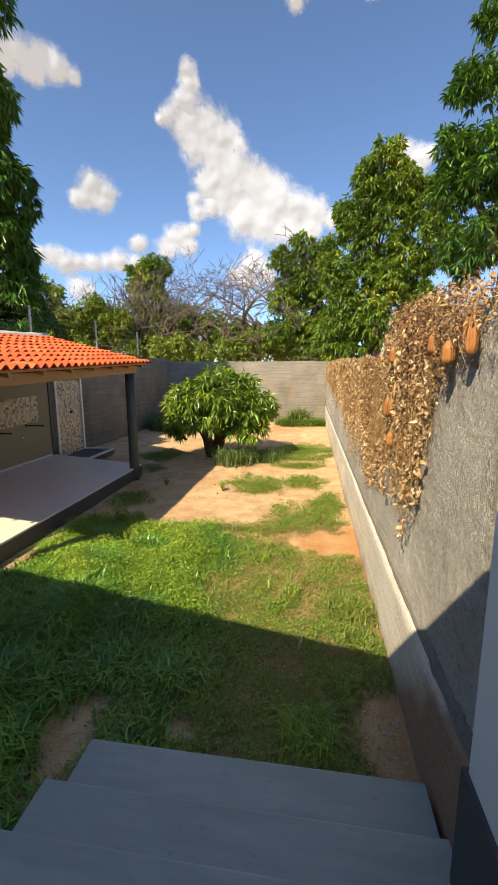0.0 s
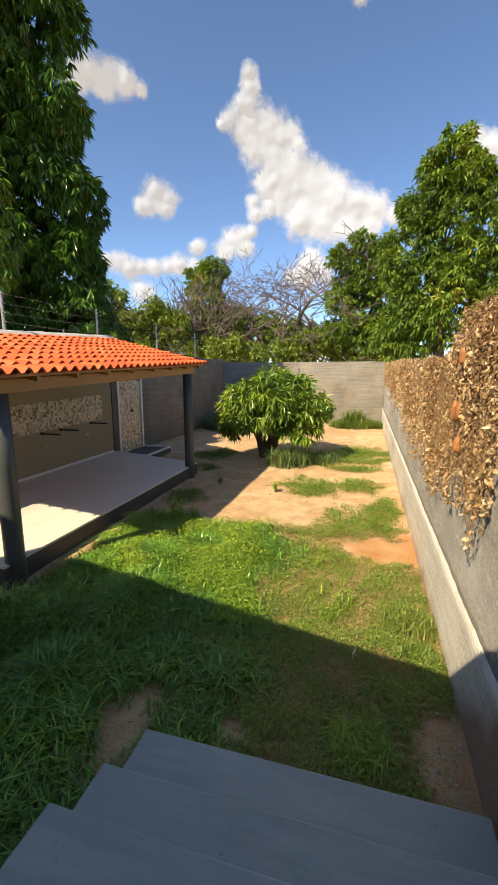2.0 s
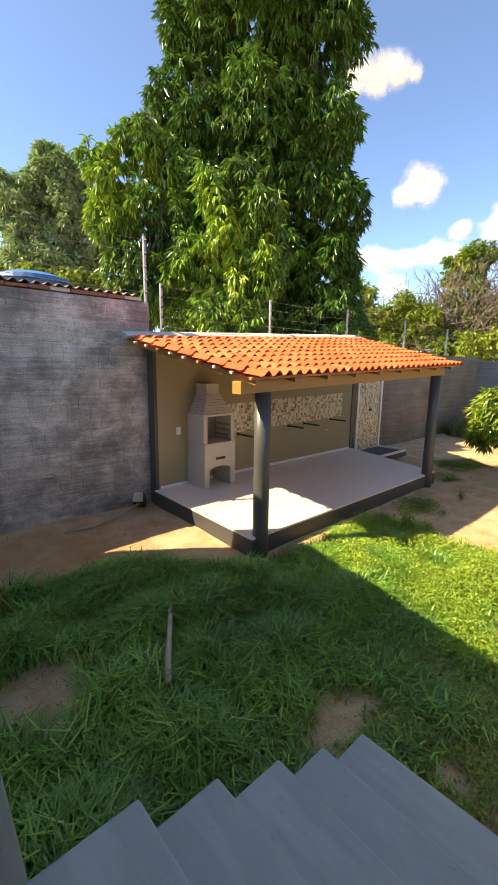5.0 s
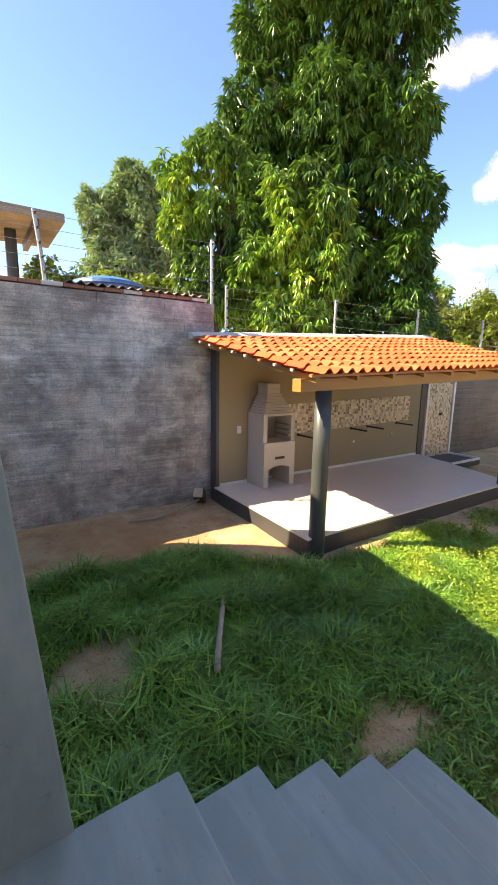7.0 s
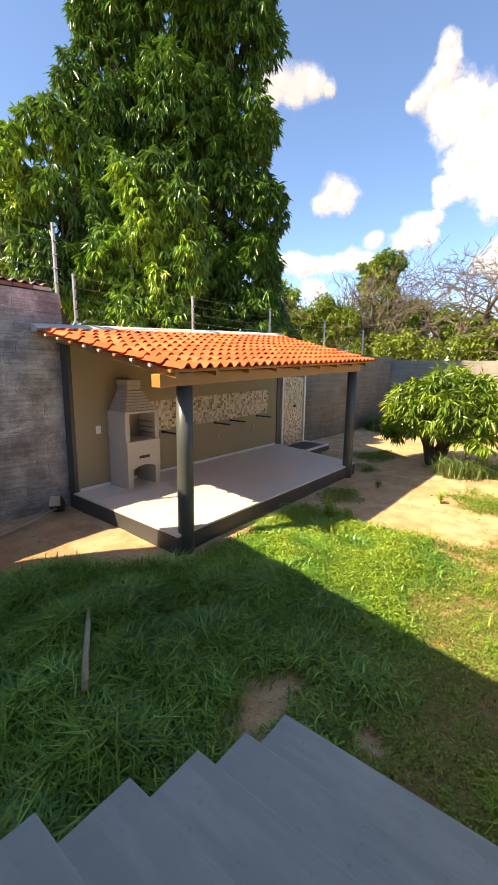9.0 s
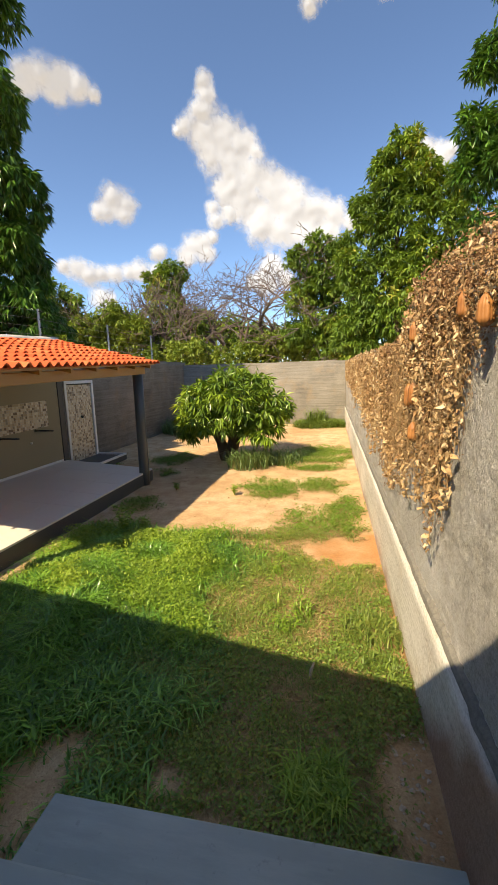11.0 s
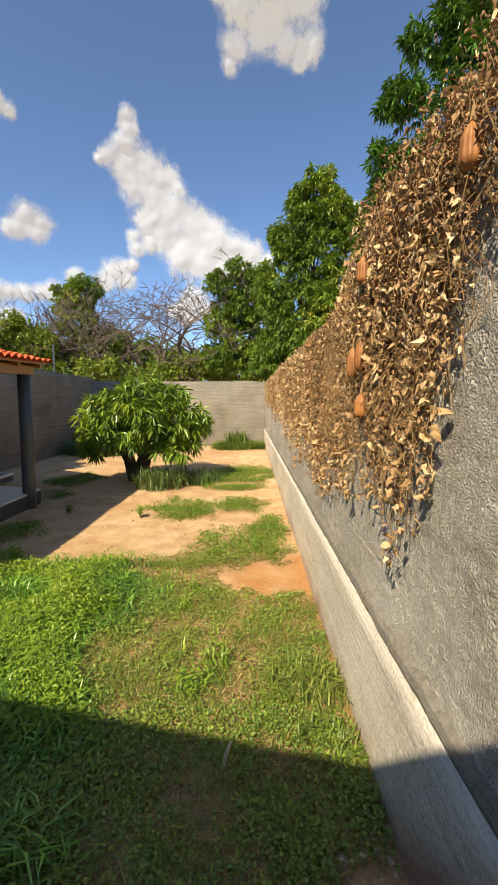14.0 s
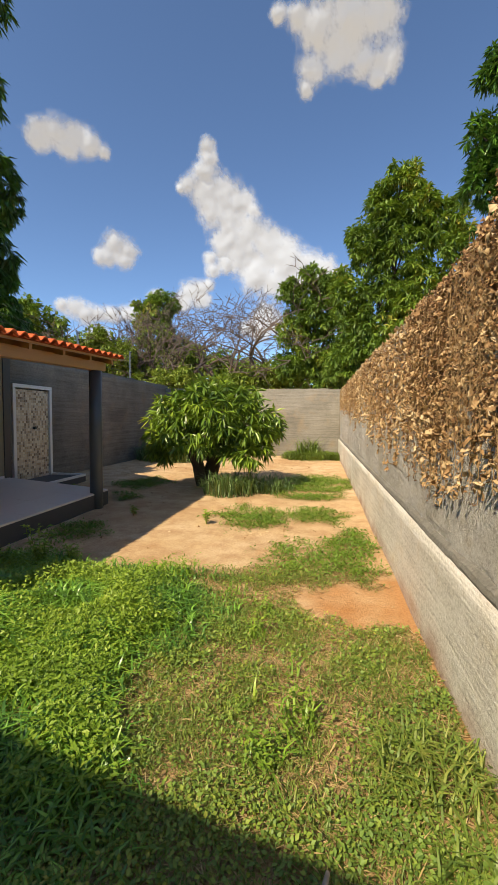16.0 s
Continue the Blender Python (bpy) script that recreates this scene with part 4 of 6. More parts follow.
M_BUSH = leaf_material("sunny_mango_leaf", [(0.0, (0.055, 0.115, 0.022)), (0.38, (0.135, 0.240, 0.032)), (0.7, (0.270, 0.395, 0.045)), (0.9, (0.46, 0.53, 0.065)), (1.0, (0.62, 0.46, 0.12))], 0.32, 0.26, (0.2, 0.28, 0.03), 1.6)
M_TREE = leaf_material("tree_leaf", [(0.0, (0.060, 0.120, 0.023)), (0.45, (0.128, 0.230, 0.032)), (0.8, (0.221, 0.339, 0.041)), (1.0, (0.463, 0.393, 0.080))], 0.5, 0.25, (0.20, 0.30, 0.03), 1.8)
M_SHRUB = leaf_material("shrub_leaf", [(0.0, (0.095, 0.155, 0.030)), (0.45, (0.185, 0.270, 0.042)), (0.8, (0.300, 0.375, 0.060)), (1.0, (0.410, 0.395, 0.120))], 0.55, 0.3)
M_GREYTREE = leaf_material("dusty_leaf", [(0.0, (0.101, 0.188, 0.098)), (0.5, (0.228, 0.363, 0.177)), (1.0, (0.432, 0.564, 0.338))], 0.5, 0.25)
M_GRASS = leaf_material("grass_blade", [(0.0, (0.026, 0.080, 0.020)), (0.40, (0.092, 0.235, 0.038)), (0.68, (0.215, 0.440, 0.064)), (0.92, (0.400, 0.690, 0.160)), (1.0, (0.74, 0.70, 0.36))], 0.30, 0.25)
M_TUFT = leaf_material("coarse_grass_blade", [(0.0, (0.060, 0.105, 0.020)), (0.5, (0.140, 0.220, 0.032)), (1.0, (0.270, 0.340, 0.070))], 0.45, 0.25)
M_CLOVER = leaf_material("creeping_weed_leaf", [(0.0, (0.080, 0.155, 0.034)), (0.4, (0.165, 0.270, 0.048)), (0.75, (0.290, 0.370, 0.058)), (0.9, (0.462, 0.352, 0.075)), (1.0, (0.748, 0.422, 0.150))], 0.55, 0.25)
M_STRAP = leaf_material("strap_leaf", [(0.0, (0.052, 0.105, 0.029)), (0.5, (0.121, 0.201, 0.061)), (1.0, (0.241, 0.315, 0.114))], 0.4, 0.2)
M_DRY = leaf_material("dry_vine_shred", [(0.0, (0.070, 0.034, 0.018)), (0.35, (0.225, 0.115, 0.052)), (0.65, (0.400, 0.235, 0.115)), (0.88, (0.590, 0.400, 0.220)), (1.0, (0.780, 0.600, 0.390))], 0.85, 0.12, (0.40, 0.26, 0.10))
M_DRY_PALE = leaf_material("dry_vine_leaf", [(0.0, (0.170, 0.085, 0.040)), (0.3, (0.350, 0.205, 0.095)), (0.6, (0.540, 0.375, 0.200)), (0.85, (0.730, 0.575, 0.365)), (1.0, (0.850, 0.740, 0.550))], 0.85, 0.15, (0.55, 0.38, 0.16))
M_BARK = plain("bark", (0.075, 0.055, 0.04), (0.15, 0.115, 0.085), 4.0, 30.0, 0.95, 0.6, 0.02)
M_TWIG = plain("bare_twig", (0.085, 0.068, 0.062), (0.17, 0.135, 0.125), 4.0, 30.0, 0.95, 0.4, 0.01)
M_STEM = plain("dry_stem", (0.20, 0.115, 0.05), (0.36, 0.24, 0.12), 20.0, 90.0, 0.9, 0.3, 0.003)


def polar(az, el, dist):
    """A place by bearing (degrees left of the y axis), elevation and ground distance from the landing."""
    a = radians(az)
    return np.array((VIEW.x - dist * math.sin(a), VIEW.y + dist * math.cos(a), VIEW.z + dist * math.tan(radians(el))))


def crown_points(lobes, per_m2, depth=0.35):
    """Points on ragged ellipsoids, dropping those buried in another lobe, plus some inside; with outward ways."""
    pts, outs = [], []
    c = np.array([l[:3] for l in lobes])
    r = np.array([l[3:6] for l in lobes])
    for k in range(len(lobes)):
        area = 4 * math.pi * (np.prod(r[k]) ** (2 / 3))
        n = max(8, int(area * per_m2))
        d = unit(RNG.normal(size=(n, 3)))
        rad = RNG.uniform(0.86, 1.12, (n, 1))
        inner = RNG.random((n, 1)) < depth
        rad = np.where(inner, RNG.uniform(0.45, 0.85, (n, 1)), rad)
        bumps = np.array([noise.noise((float(a) * 2.1 + k * 3.3, float(b) * 2.1, float(e) * 2.1)) for a, b, e in d])[:, None]
        p = c[k] + d * r[k] * (rad + 0.28 * bumps)
        keep = np.ones(n, bool)
        for q in range(len(lobes)):
            if q != k:
                keep &= (((p - c[q]) / (r[q] * 0.60)) ** 2).sum(1) > 1
        pts.append(p[keep])
        outs.append(unit(d[keep] + np.array([[0, 0, -0.1]])))
    return np.concatenate(pts), np.concatenate(outs)


def limb(bm, a, b, r0, r1, bend=0.15, seed=0.0, sides=7):
    a, b = Vector(a), Vector(b)
    pts = []
    for k in range(6):
        u = k / 5
        w = (b - a).length * bend * math.sin(math.pi * u)
        pts.append(a.lerp(b, u) + w * Vector((noise.noise((u * 2, seed, 1)), noise.noise((u * 2, seed, 5)), 0.5 * noise.noise((u * 2, seed, 9)))))
    tube(bm, pts, [r0 + (r1 - r0) * k / 5 for k in range(6)], sides)


def polar_tree(name, label, spec, dist, material, foot_az, per_m2=5.0, per=11, leaf=0.22, width=0.24, trunk=0.25, category="tree", depth=0.35, sag=0.35, squash=1.1, group="", boughs=8):
    """A tree of lobes given as (bearing, elevation, radius in degrees, and a change in distance)."""
    lobes = []
    for az, el, rd, *dd in spec:
        d = dist + (dd[0] if dd else 0.0)
        p = polar(az, el, d)
        rr = d * math.tan(radians(rd))
        lobes.append((*p, rr * 0.80, rr * 0.80, rr * squash * 0.80))
        for k in range(boughs):
            q = unit(RNG.normal(size=(1, 3)) + np.array([[0, 0, 0.25]]))[0]
            s = rr * RNG.uniform(0.24, 0.42)
            lobes.append((*(p + q * rr * RNG.uniform(0.72, 0.92)), s, s, s * 1.3))
    foot = polar(foot_az, 0, dist)
    foot[2] = -0.02
    ob = thing(name, label, category, group, at=tuple(foot))
    off = np.array(foot)
    pts, outs = crown_points(lobes, per_m2 * 1.5, depth)
    v, f = rosettes(pts - off, outs, per + 2, leaf * 1.12, width * 1.12, 1.0, sag)
    crown = fast_mesh("crown", v, f, material, ob)
    bm = bmesh.new()
    mean = np.mean([l[:3] for l in lobes], axis=0) - off
    top = Vector((mean[0] * 0.6, mean[1] * 0.6, max(1.6, mean[2] * 0.55)))
    limb(bm, (0, 0, -0.1), top, trunk, trunk * 0.7, 0.12, foot_az)
    for i, l in enumerate(lobes):
        if i % (2 * boughs + 2) == 0:
            limb(bm, top, np.array(l[:3]) - off, trunk * 0.45, trunk * 0.1, 0.2, i)
    part("trunk", bm, M_BARK, ob, "", True)
    return ob


# tall mango behind the shelter and its neighbours
polar_tree("mango_tree", "tall dense dark green mango tree behind the wall", [
    (38, 5, 5.0), (46, 5, 5.5), (54, 5.5, 5.0), (38.5, 12, 4.8), (46, 13, 6.0), (54, 13, 5.5), (39.2, 19.5, 5.0), (47, 21, 6.3), (55, 21, 5.0),
    (39.8, 27, 5.2), (47.5, 28, 6.3), (55.5, 28.5, 4.6), (41, 33.5, 5.4), (48, 35, 6.2), (55, 35, 4.4), (42.5, 39.5, 5.2), (50, 41, 5.4), (46, 45, 5.0)],
    13.0, M_MANGO, 46.5, 12.5, 11, 0.235, 0.20, 0.40, depth=0.26, sag=1.15, boughs=14)
polar_tree("mango_tree", "sunlit yellow-green mango tree beside the taller one", [
    (66.3, 22.3, 2.6), (62.6, 24.6, 3.0), (59.2, 23.5, 2.8), (66.0, 17.5, 2.8), (61.5, 18.5, 3.4), (63.6, 12.0, 3.0), (59.0, 11.8, 3.0), (58, 17, 3), (61.5, 8.0, 2.6), (57.5, 7.0, 2.8)],
    11.0, M_MANGO_YOUNG, 62.0, 18.0, 11, 0.20, 0.20, 0.22, sag=1.15, boughs=11)
polar_tree("mango_tree", "low mango boughs with pale young tips", [
    (53.5, 21.0, 2.4), (49.6, 22.8, 2.0), (46.8, 19.5, 2.8), (51.5, 16.0, 3.4), (46.5, 13.2, 3.4), (55.5, 13.2, 2.8), (50.5, 10.0, 3.0), (48.5, 6.8, 3.0), (53.5, 7.0, 2.8)],
    10.2, M_MANGO_YOUNG, 50.5, 18.0, 11, 0.20, 0.20, 0.16, sag=1.15, boughs=11)
polar_tree("shade_tree", "dusty grey-green tree beyond the block wall", [
    (72.0, 19.6, 3.2), (74.8, 16.4, 3.1), (69.6, 17.4, 3.2), (72.0, 13.0, 3.8), (75.6, 11.5, 2.8), (68.6, 12.6, 3.0), (70.0, 9.5, 3.0), (74.0, 9.0, 2.8)],
    22.0, M_GREYTREE, 72.5, 8.0, 11, 0.30, 0.26, 0.3, boughs=12)
polar_tree("shrub", "bright green shrubs behind the block wall", [(74.5, 9.3, 2.0), (70.5, 9.4, 1.8), (67.0, 9.0, 1.9), (64.0, 8.4, 1.8), (82, 9.5, 2.2), (78.5, 9.0, 1.9)],
    12.0, M_SHRUB, 71.0, 22.0, 8, 0.14, 0.35, 0.05, "shrub")
# trees beyond the far wall
polar_tree("leafy_tree", "rounded green tree beyond the far wall", [(22.6, 11.8, 1.5), (20.4, 12.4, 1.8), (21.5, 8.8, 2.5), (19.8, 6.0, 2.6), (23.5, 6.2, 2.4)], 33.0, M_TREE, 21.3, 5.5, 10, 0.32, 0.32, 0.25)
polar_tree("leafy_tree", "broad dark green tree beyond the side wall", [(35.0, 9.6, 2.0), (33.2, 8.2, 1.8), (37.0, 7.2, 2.6), (34.4, 4.6, 2.6)], 30.0, M_TREE, 35.0, 5.5, 10, 0.32, 0.32, 0.25)
polar_tree("scrub", "yellow-green scrub along the far boundary", [(31.2, 5.4, 2.4), (28.6, 6.2, 2.3), (26.2, 5.2, 2.4), (29.6, 3.0, 2.3), (25.0, 2.8, 2.2), (33.0, 3.2, 2.2), (22.5, 2.6, 2.0)], 29.0, M_SHRUB, 28.5, 6.5, 9, 0.27, 0.36, 0.12, "shrub")
polar_tree("scrub", "mixed low scrub behind the far wall", [(17.6, 2.6, 2.0), (14.4, 2.0, 1.7), (11.4, 2.2, 1.7), (8.6, 2.6, 1.9), (6.0, 3.6, 2.2), (19.8, 2.4, 1.8), (3.0, 2.2, 1.9), (-0.5, 2.0, 2.0), (-3.5, 2.0, 2.0)], 27.0, M_SHRUB, 12.0, 6.5, 9, 0.25, 0.36, 0.12, "shrub")
polar_tree("scrub", "green woodland further off", [(16.4, 5.6, 2.1), (13.2, 5.4, 2.0), (10.2, 4.8, 1.8), (7.6, 4.0, 1.8), (18.4, 5.0, 1.9), (27.5, 6.0, 2.0)], 42.0, M_TREE, 13.0, 2.2, 9, 0.55, 0.34, 0.2, "trees")
# trees over the right-hand wall
polar_tree("leafy_tree", "green tree rising behind the corner of the walls", [
    (3.6, 13.6, 1.7), (1.2, 15.2, 1.8), (-1.6, 14.8, 1.8), (3.6, 9.6, 2.1), (0.6, 10.6, 2.7), (-2.2, 9.4, 2.7), (2.6, 5.6, 2.4), (-1.0, 5.2, 2.8), (4.4, 5.0, 1.7), (-3.6, 6.2, 2.4), (0.8, 2.6, 2.0), (-3.2, 2.6, 2.2)],
    25.0, M_TREE, 0.6, 6.0, 11, 0.30, 0.26, 0.25, sag=0.6)
polar_tree("leafy_tree", "tall green tree with dry brown leaves inside", [
    (-8.6, 23.6, 2.0), (-10.3, 21.4, 2.2), (-7.0, 19.8, 2.1), (-5.4, 16.6, 2.2), (-9.0, 16.8, 3.2), (-12.6, 18.6, 2.8), (-7.0, 11.2, 3.2), (-11.0, 12.2, 3.5), (-14.6, 14.8, 2.9), (-4.6, 7.0, 2.7), (-9.0, 6.0, 3.6), (-13, 7, 3), (-4.6, 18.6, 1.9), (-6.6, 22.0, 1.7), (-3.4, 12.6, 2.4), (-6.0, 3.0, 2.4), (-2.6, 4.0, 2.0)],
    19.5, M_TREE, -9.0, 7.5, 11, 0.26, 0.26, 0.28, sag=0.6)
polar_tree("mango_tree", "big dark mango tree over the vine-covered wall", [
    (-15.6, 23.6, 2.0), (-18.0, 28.3, 2.5), (-20.6, 32.8, 2.9), (-16.4, 19.8, 2.3), (-20.0, 22.0, 4.0), (-24.0, 28.0, 4.8), (-26.0, 36.0, 4.6), (-24.0, 18.0, 4.8), (-18.0, 14.0, 3.6), (-30.0, 25.0, 5.6), (-28.0, 42.0, 4.2), (-24.5, 40, 3.6), (-33, 35, 5)],
    12.0, M_MANGO, -22.0, 11.0, 12, 0.21, 0.22, 0.3, sag=0.6)


def bare_tree(name, label, foot, height, spread, levels, seed, thick, lean=0.0, flat=0.5, material=None):
    """A leafless tree: limbs that fork again and again into a fan of twigs."""
    rnd = random.Random(seed)
    ob = thing(name, label, "tree", at=foot)
    limbs, twigs = bmesh.new(), bmesh.new()

    def grow(p, d, length, r, level):
        steps = 4
        pts = [p]
        for _ in range(steps):
            d = (d + Vector((rnd.gauss(0, 0.20), rnd.gauss(0, 0.20), rnd.gauss(0.0, 0.12)))).normalized()
            p = p + d * (length / steps)
            pts.append(p)
        tube(limbs if level < 3 else twigs, pts, [r * (1 - 0.45 * k / steps) for k in range(steps + 1)], 6 if level < 3 else 3, level < 3)
        if level < levels:
            for k in range(3 if level < 4 else 2):
                a = rnd.uniform(0, 2 * math.pi)
                nd = (d + spread * Vector((math.cos(a), math.sin(a), rnd.uniform(-0.1, flat)))).normalized()
                grow(pts[-1] if k < 2 else pts[2], nd, length * rnd.uniform(0.62, 0.86), max(0.018, r * 0.60), level + 1)

    for k in range(3):
        a = 2 * math.pi * k / 3 + rnd.uniform(-0.4, 0.4)
        grow(Vector((0, 0, -0.2)), Vector((0.45 * math.cos(a) + lean, 0.45 * math.sin(a), 1)).normalized(), height * 0.36, thick, 0)
    part("trunk", limbs, M_BARK, ob, "", True)
    tagged(part("twig", twigs, material or M_TWIG, ob), kind="stuff")
    return ob


f = polar(11.2, 0, 31.0)
bare_tree("bare_tree", "leafless umbrella-shaped tree with fine grey twigs", (f[0], f[1], 0), 11.6, 1.05, 7, 4, 0.30, 0.0, 0.26)
f = polar(24.3, 0, 31.0)
bare_tree("bare_tree", "dead tree with ragged bare branches", (f[0], f[1], 0), 8.4, 0.6, 5, 9, 0.12, -0.1, 0.5, M_TWIG)


# the small mango in the yard
def yard_mango():
    c = Vector((-1.66, 10.45, 0))
    ob = thing("mango_bush", "low rounded mango tree with glossy whorled leaves", "tree", at=c)
    lobes = [(-0.55, -0.1, 1.50, 0.70, 0.7, 0.48), (0.15, -0.35, 1.60, 0.80, 0.7, 0.50), (0.70, 0.0, 1.45, 0.62, 0.7, 0.48), (0.0, 0.45, 1.62, 0.85, 0.6, 0.5),
             (-0.78, 0.1, 1.22, 0.50, 0.6, 0.40), (0.74, -0.35, 0.96, 0.50, 0.5, 0.42), (0.98, 0.0, 1.20, 0.40, 0.5, 0.40), (-0.95, -0.1, 1.05, 0.36, 0.45, 0.34), (-0.10, -0.55, 1.20, 0.70, 0.5, 0.42), (0.25, 0.1, 1.86, 0.55, 0.5, 0.28), (-0.35, 0.0, 1.80, 0.50, 0.5, 0.28)]
    for l in list(lobes):
        for k in range(7):
            q = unit(RNG.normal(size=(1, 3)))[0]
            s = l[3] * RNG.uniform(0.26, 0.42)
            lobes.append((l[0] + q[0] * l[3] * 0.85, l[1] + q[1] * l[4] * 0.85, l[2] + q[2] * l[5] * 0.95, s, s, s * 1.1))
    lobes = [(l[0], l[1], l[2] - 0.03, l[3] * 0.86, l[4] * 0.86, l[5] * 0.86) for l in lobes]
    pts, outs = crown_points(lobes, 15.0, 0.2)
    keep = pts[:, 2] > 0.50 + 0.25 * (np.abs(pts[:, 0] + 0.2) < 0.35)
    v, f = rosettes(pts[keep], outs[keep], 11, 0.235, 0.20, 0.95, 0.65)
    fast_mesh("crown", v, f, M_BUSH, ob)
    bm = bmesh.new()
    for k, (tx, ty, tz, r) in enumerate(((-0.62, -0.05, 1.3, 0.095), (0.05, -0.25, 1.4, 0.10), (0.45, 0.1, 1.35, 0.085), (-0.15, 0.35, 1.45, 0.08))):
        limb(bm, (-0.16 + 0.05 * k, 0.04 * k, -0.08), (tx, ty, tz), r * 1.75, r * 0.6, 0.25, k + 2.0, 9)
        for q in range(3):
            limb(bm, (tx * 0.8, ty * 0.8, tz * 0.8), (tx + 0.35 * math.cos(q * 2.1 + k), ty + 0.35 * math.sin(q * 2.1 + k), tz + 0.3), r * 0.4, 0.012, 0.2, q + k)
    part("trunk", bm, M_DARKWOOD, ob, "", True)


yard_mango()


def blades(points, height, width, lean, material, name, label, category, group="", kind="stuff", parent=None):
    """Bent grass blades: three triangles each."""
    n = len(points)
    a = RNG.uniform(0, 2 * math.pi, n)
    d = np.stack([np.cos(a), np.sin(a), np.zeros(n)], 1)
    s = np.stack([-np.sin(a), np.cos(a), np.zeros(n)], 1)
    h = height * RNG.uniform(0.55, 1.25, n)
    w = width * RNG.uniform(0.7, 1.3, n)
    b = lean * RNG.uniform(0.3, 1.4, n)
    up = np.array([[0, 0, 1.0]])
    mid = points + d * (h * b * 0.35)[:, None] + up * (h * 0.62)[:, None]
    tip = points + d * (h * (0.30 + b))[:, None] + up * (h * np.clip(1.05 - 0.55 * b, 0.25, 1.1))[:, None]
    v = np.stack([points - s * (w / 2)[:, None], points + s * (w / 2)[:, None], mid - s * (w * 0.42)[:, None], mid + s * (w * 0.42)[:, None], tip], 1).reshape(-1, 3)
    i = np.arange(n)[:, None] * 5
    f = np.concatenate([i + np.array([[0, 1, 3]]), i + np.array([[0, 3, 2]]), i + np.array([[2, 3, 4]])])
    ob = fast_mesh(name, v, f, material, parent)
    return tagged(ob, label, category, group, kind)


GX0, GY0, GS = -5.4, 0.3, 0.045
GNX, GNY = int((1.2 - GX0) / GS), int((17.8 - GY0) / GS)
LAWN = np.array([[lawn(GX0 + i * GS, GY0 + j * GS) for i in range(GNX)] for j in range(GNY)])


def scatter(n, x0, x1, y0, y1, power=1.0):
    """Ground points, thick where the lawn is thick, clear of paving and walls."""
    x, y = RNG.uniform(x0, x1, n), RNG.uniform(y0, y1, n)
    i = np.clip(((x - GX0) / GS).astype(int), 0, GNX - 1)
    j = np.clip(((y - GY0) / GS).astype(int), 0, GNY - 1)
    keep = RNG.random(n) < LAWN[j, i] ** power
    keep &= ~((x > -0.60) & (y < 2.27)) & ~((x < -2.86) & (y > 3.42) & (y < 9.1)) & (x < 1.18) & ~((x < -4.4) & (y > 9.1) & (y < 10.5)) & (y > 0.6)
    x, y = x[keep], y[keep]
    z = np.array([ground_height(float(a), float(b)) for a, b in zip(x, y)])
    return np.stack([x, y, z - 0.004], 1)


def crumpled(points, size, out, material, name, parent, hang=0.9):
    """Curled dry leaves: lobed blades rolled about their length and crumpled, most hanging down."""
    n, k8 = len(points), 6
    nrm = unit(out + 0.9 * RNG.normal(size=(n, 3)))
    down = np.tile((0.0, 0.0, -hang), (n, 1)) + 0.6 * RNG.normal(size=(n, 3))
    tb = unit(np.cross(nrm, down))
    ta = np.cross(tb, nrm)
    bend = size * RNG.uniform(0.22, 0.75, n)
    slim = RNG.uniform(0.26, 0.80, n)
    side = np.where(RNG.random(n) < 0.7, -1.0, 1.0)

    def place(u, w, rough):
        ang = np.clip(w / bend, -2.3, 2.3)
        lift = side * bend * (1 - np.cos(ang)) + 0.35 * side * u * u / size + size * rough * RNG.normal(size=n)
        return points + ta * u[:, None] + tb * (bend * np.sin(ang))[:, None] + nrm * lift[:, None]

    vs = [place(0 * size, 0 * size, 0.10)]
    edge = []
    for k in range(k8):
        a = 2 * math.pi * (k + RNG.uniform(-0.2, 0.2, n)) / k8
        lobe = 1.0 if k % 2 == 0 else 0.74
        r = size * RNG.uniform(0.8, 1.2, n) * lobe * (1.25 if k == 0 else 1.0)
        vs.append(place(0.55 * r * np.cos(a), 0.55 * r * np.sin(a) * slim, 0.20))
        edge.append(place(r * np.cos(a), r * np.sin(a) * slim, 0.32))
    v = np.stack(vs + edge, 1).reshape(-1, 3)
    i = np.arange(n)[:, None] * (2 * k8 + 1)
    f = []
    for k in range(k8):
        q = (k + 1) % k8
        f += [i + np.array([[0, 1 + k, 1 + q]]), i + np.array([[1 + k, 1 + k8 + k, 1 + k8 + q]]), i + np.array([[1 + k, 1 + k8 + q, 1 + q]])]
    ob = fast_mesh(name, v, np.concatenate(f), material, parent)
    ob.data.polygons.foreach_set("use_smooth", np.ones(len(ob.data.polygons), bool))
    return ob


M_STRAW = leaf_material('straw_stalk', [(0.0, (0.22, 0.14, 0.06)), (0.5, (0.42, 0.30, 0.14)), (1.0, (0.58, 0.46, 0.26))], 0.8, 0.1, (0.4, 0.3, 0.15))


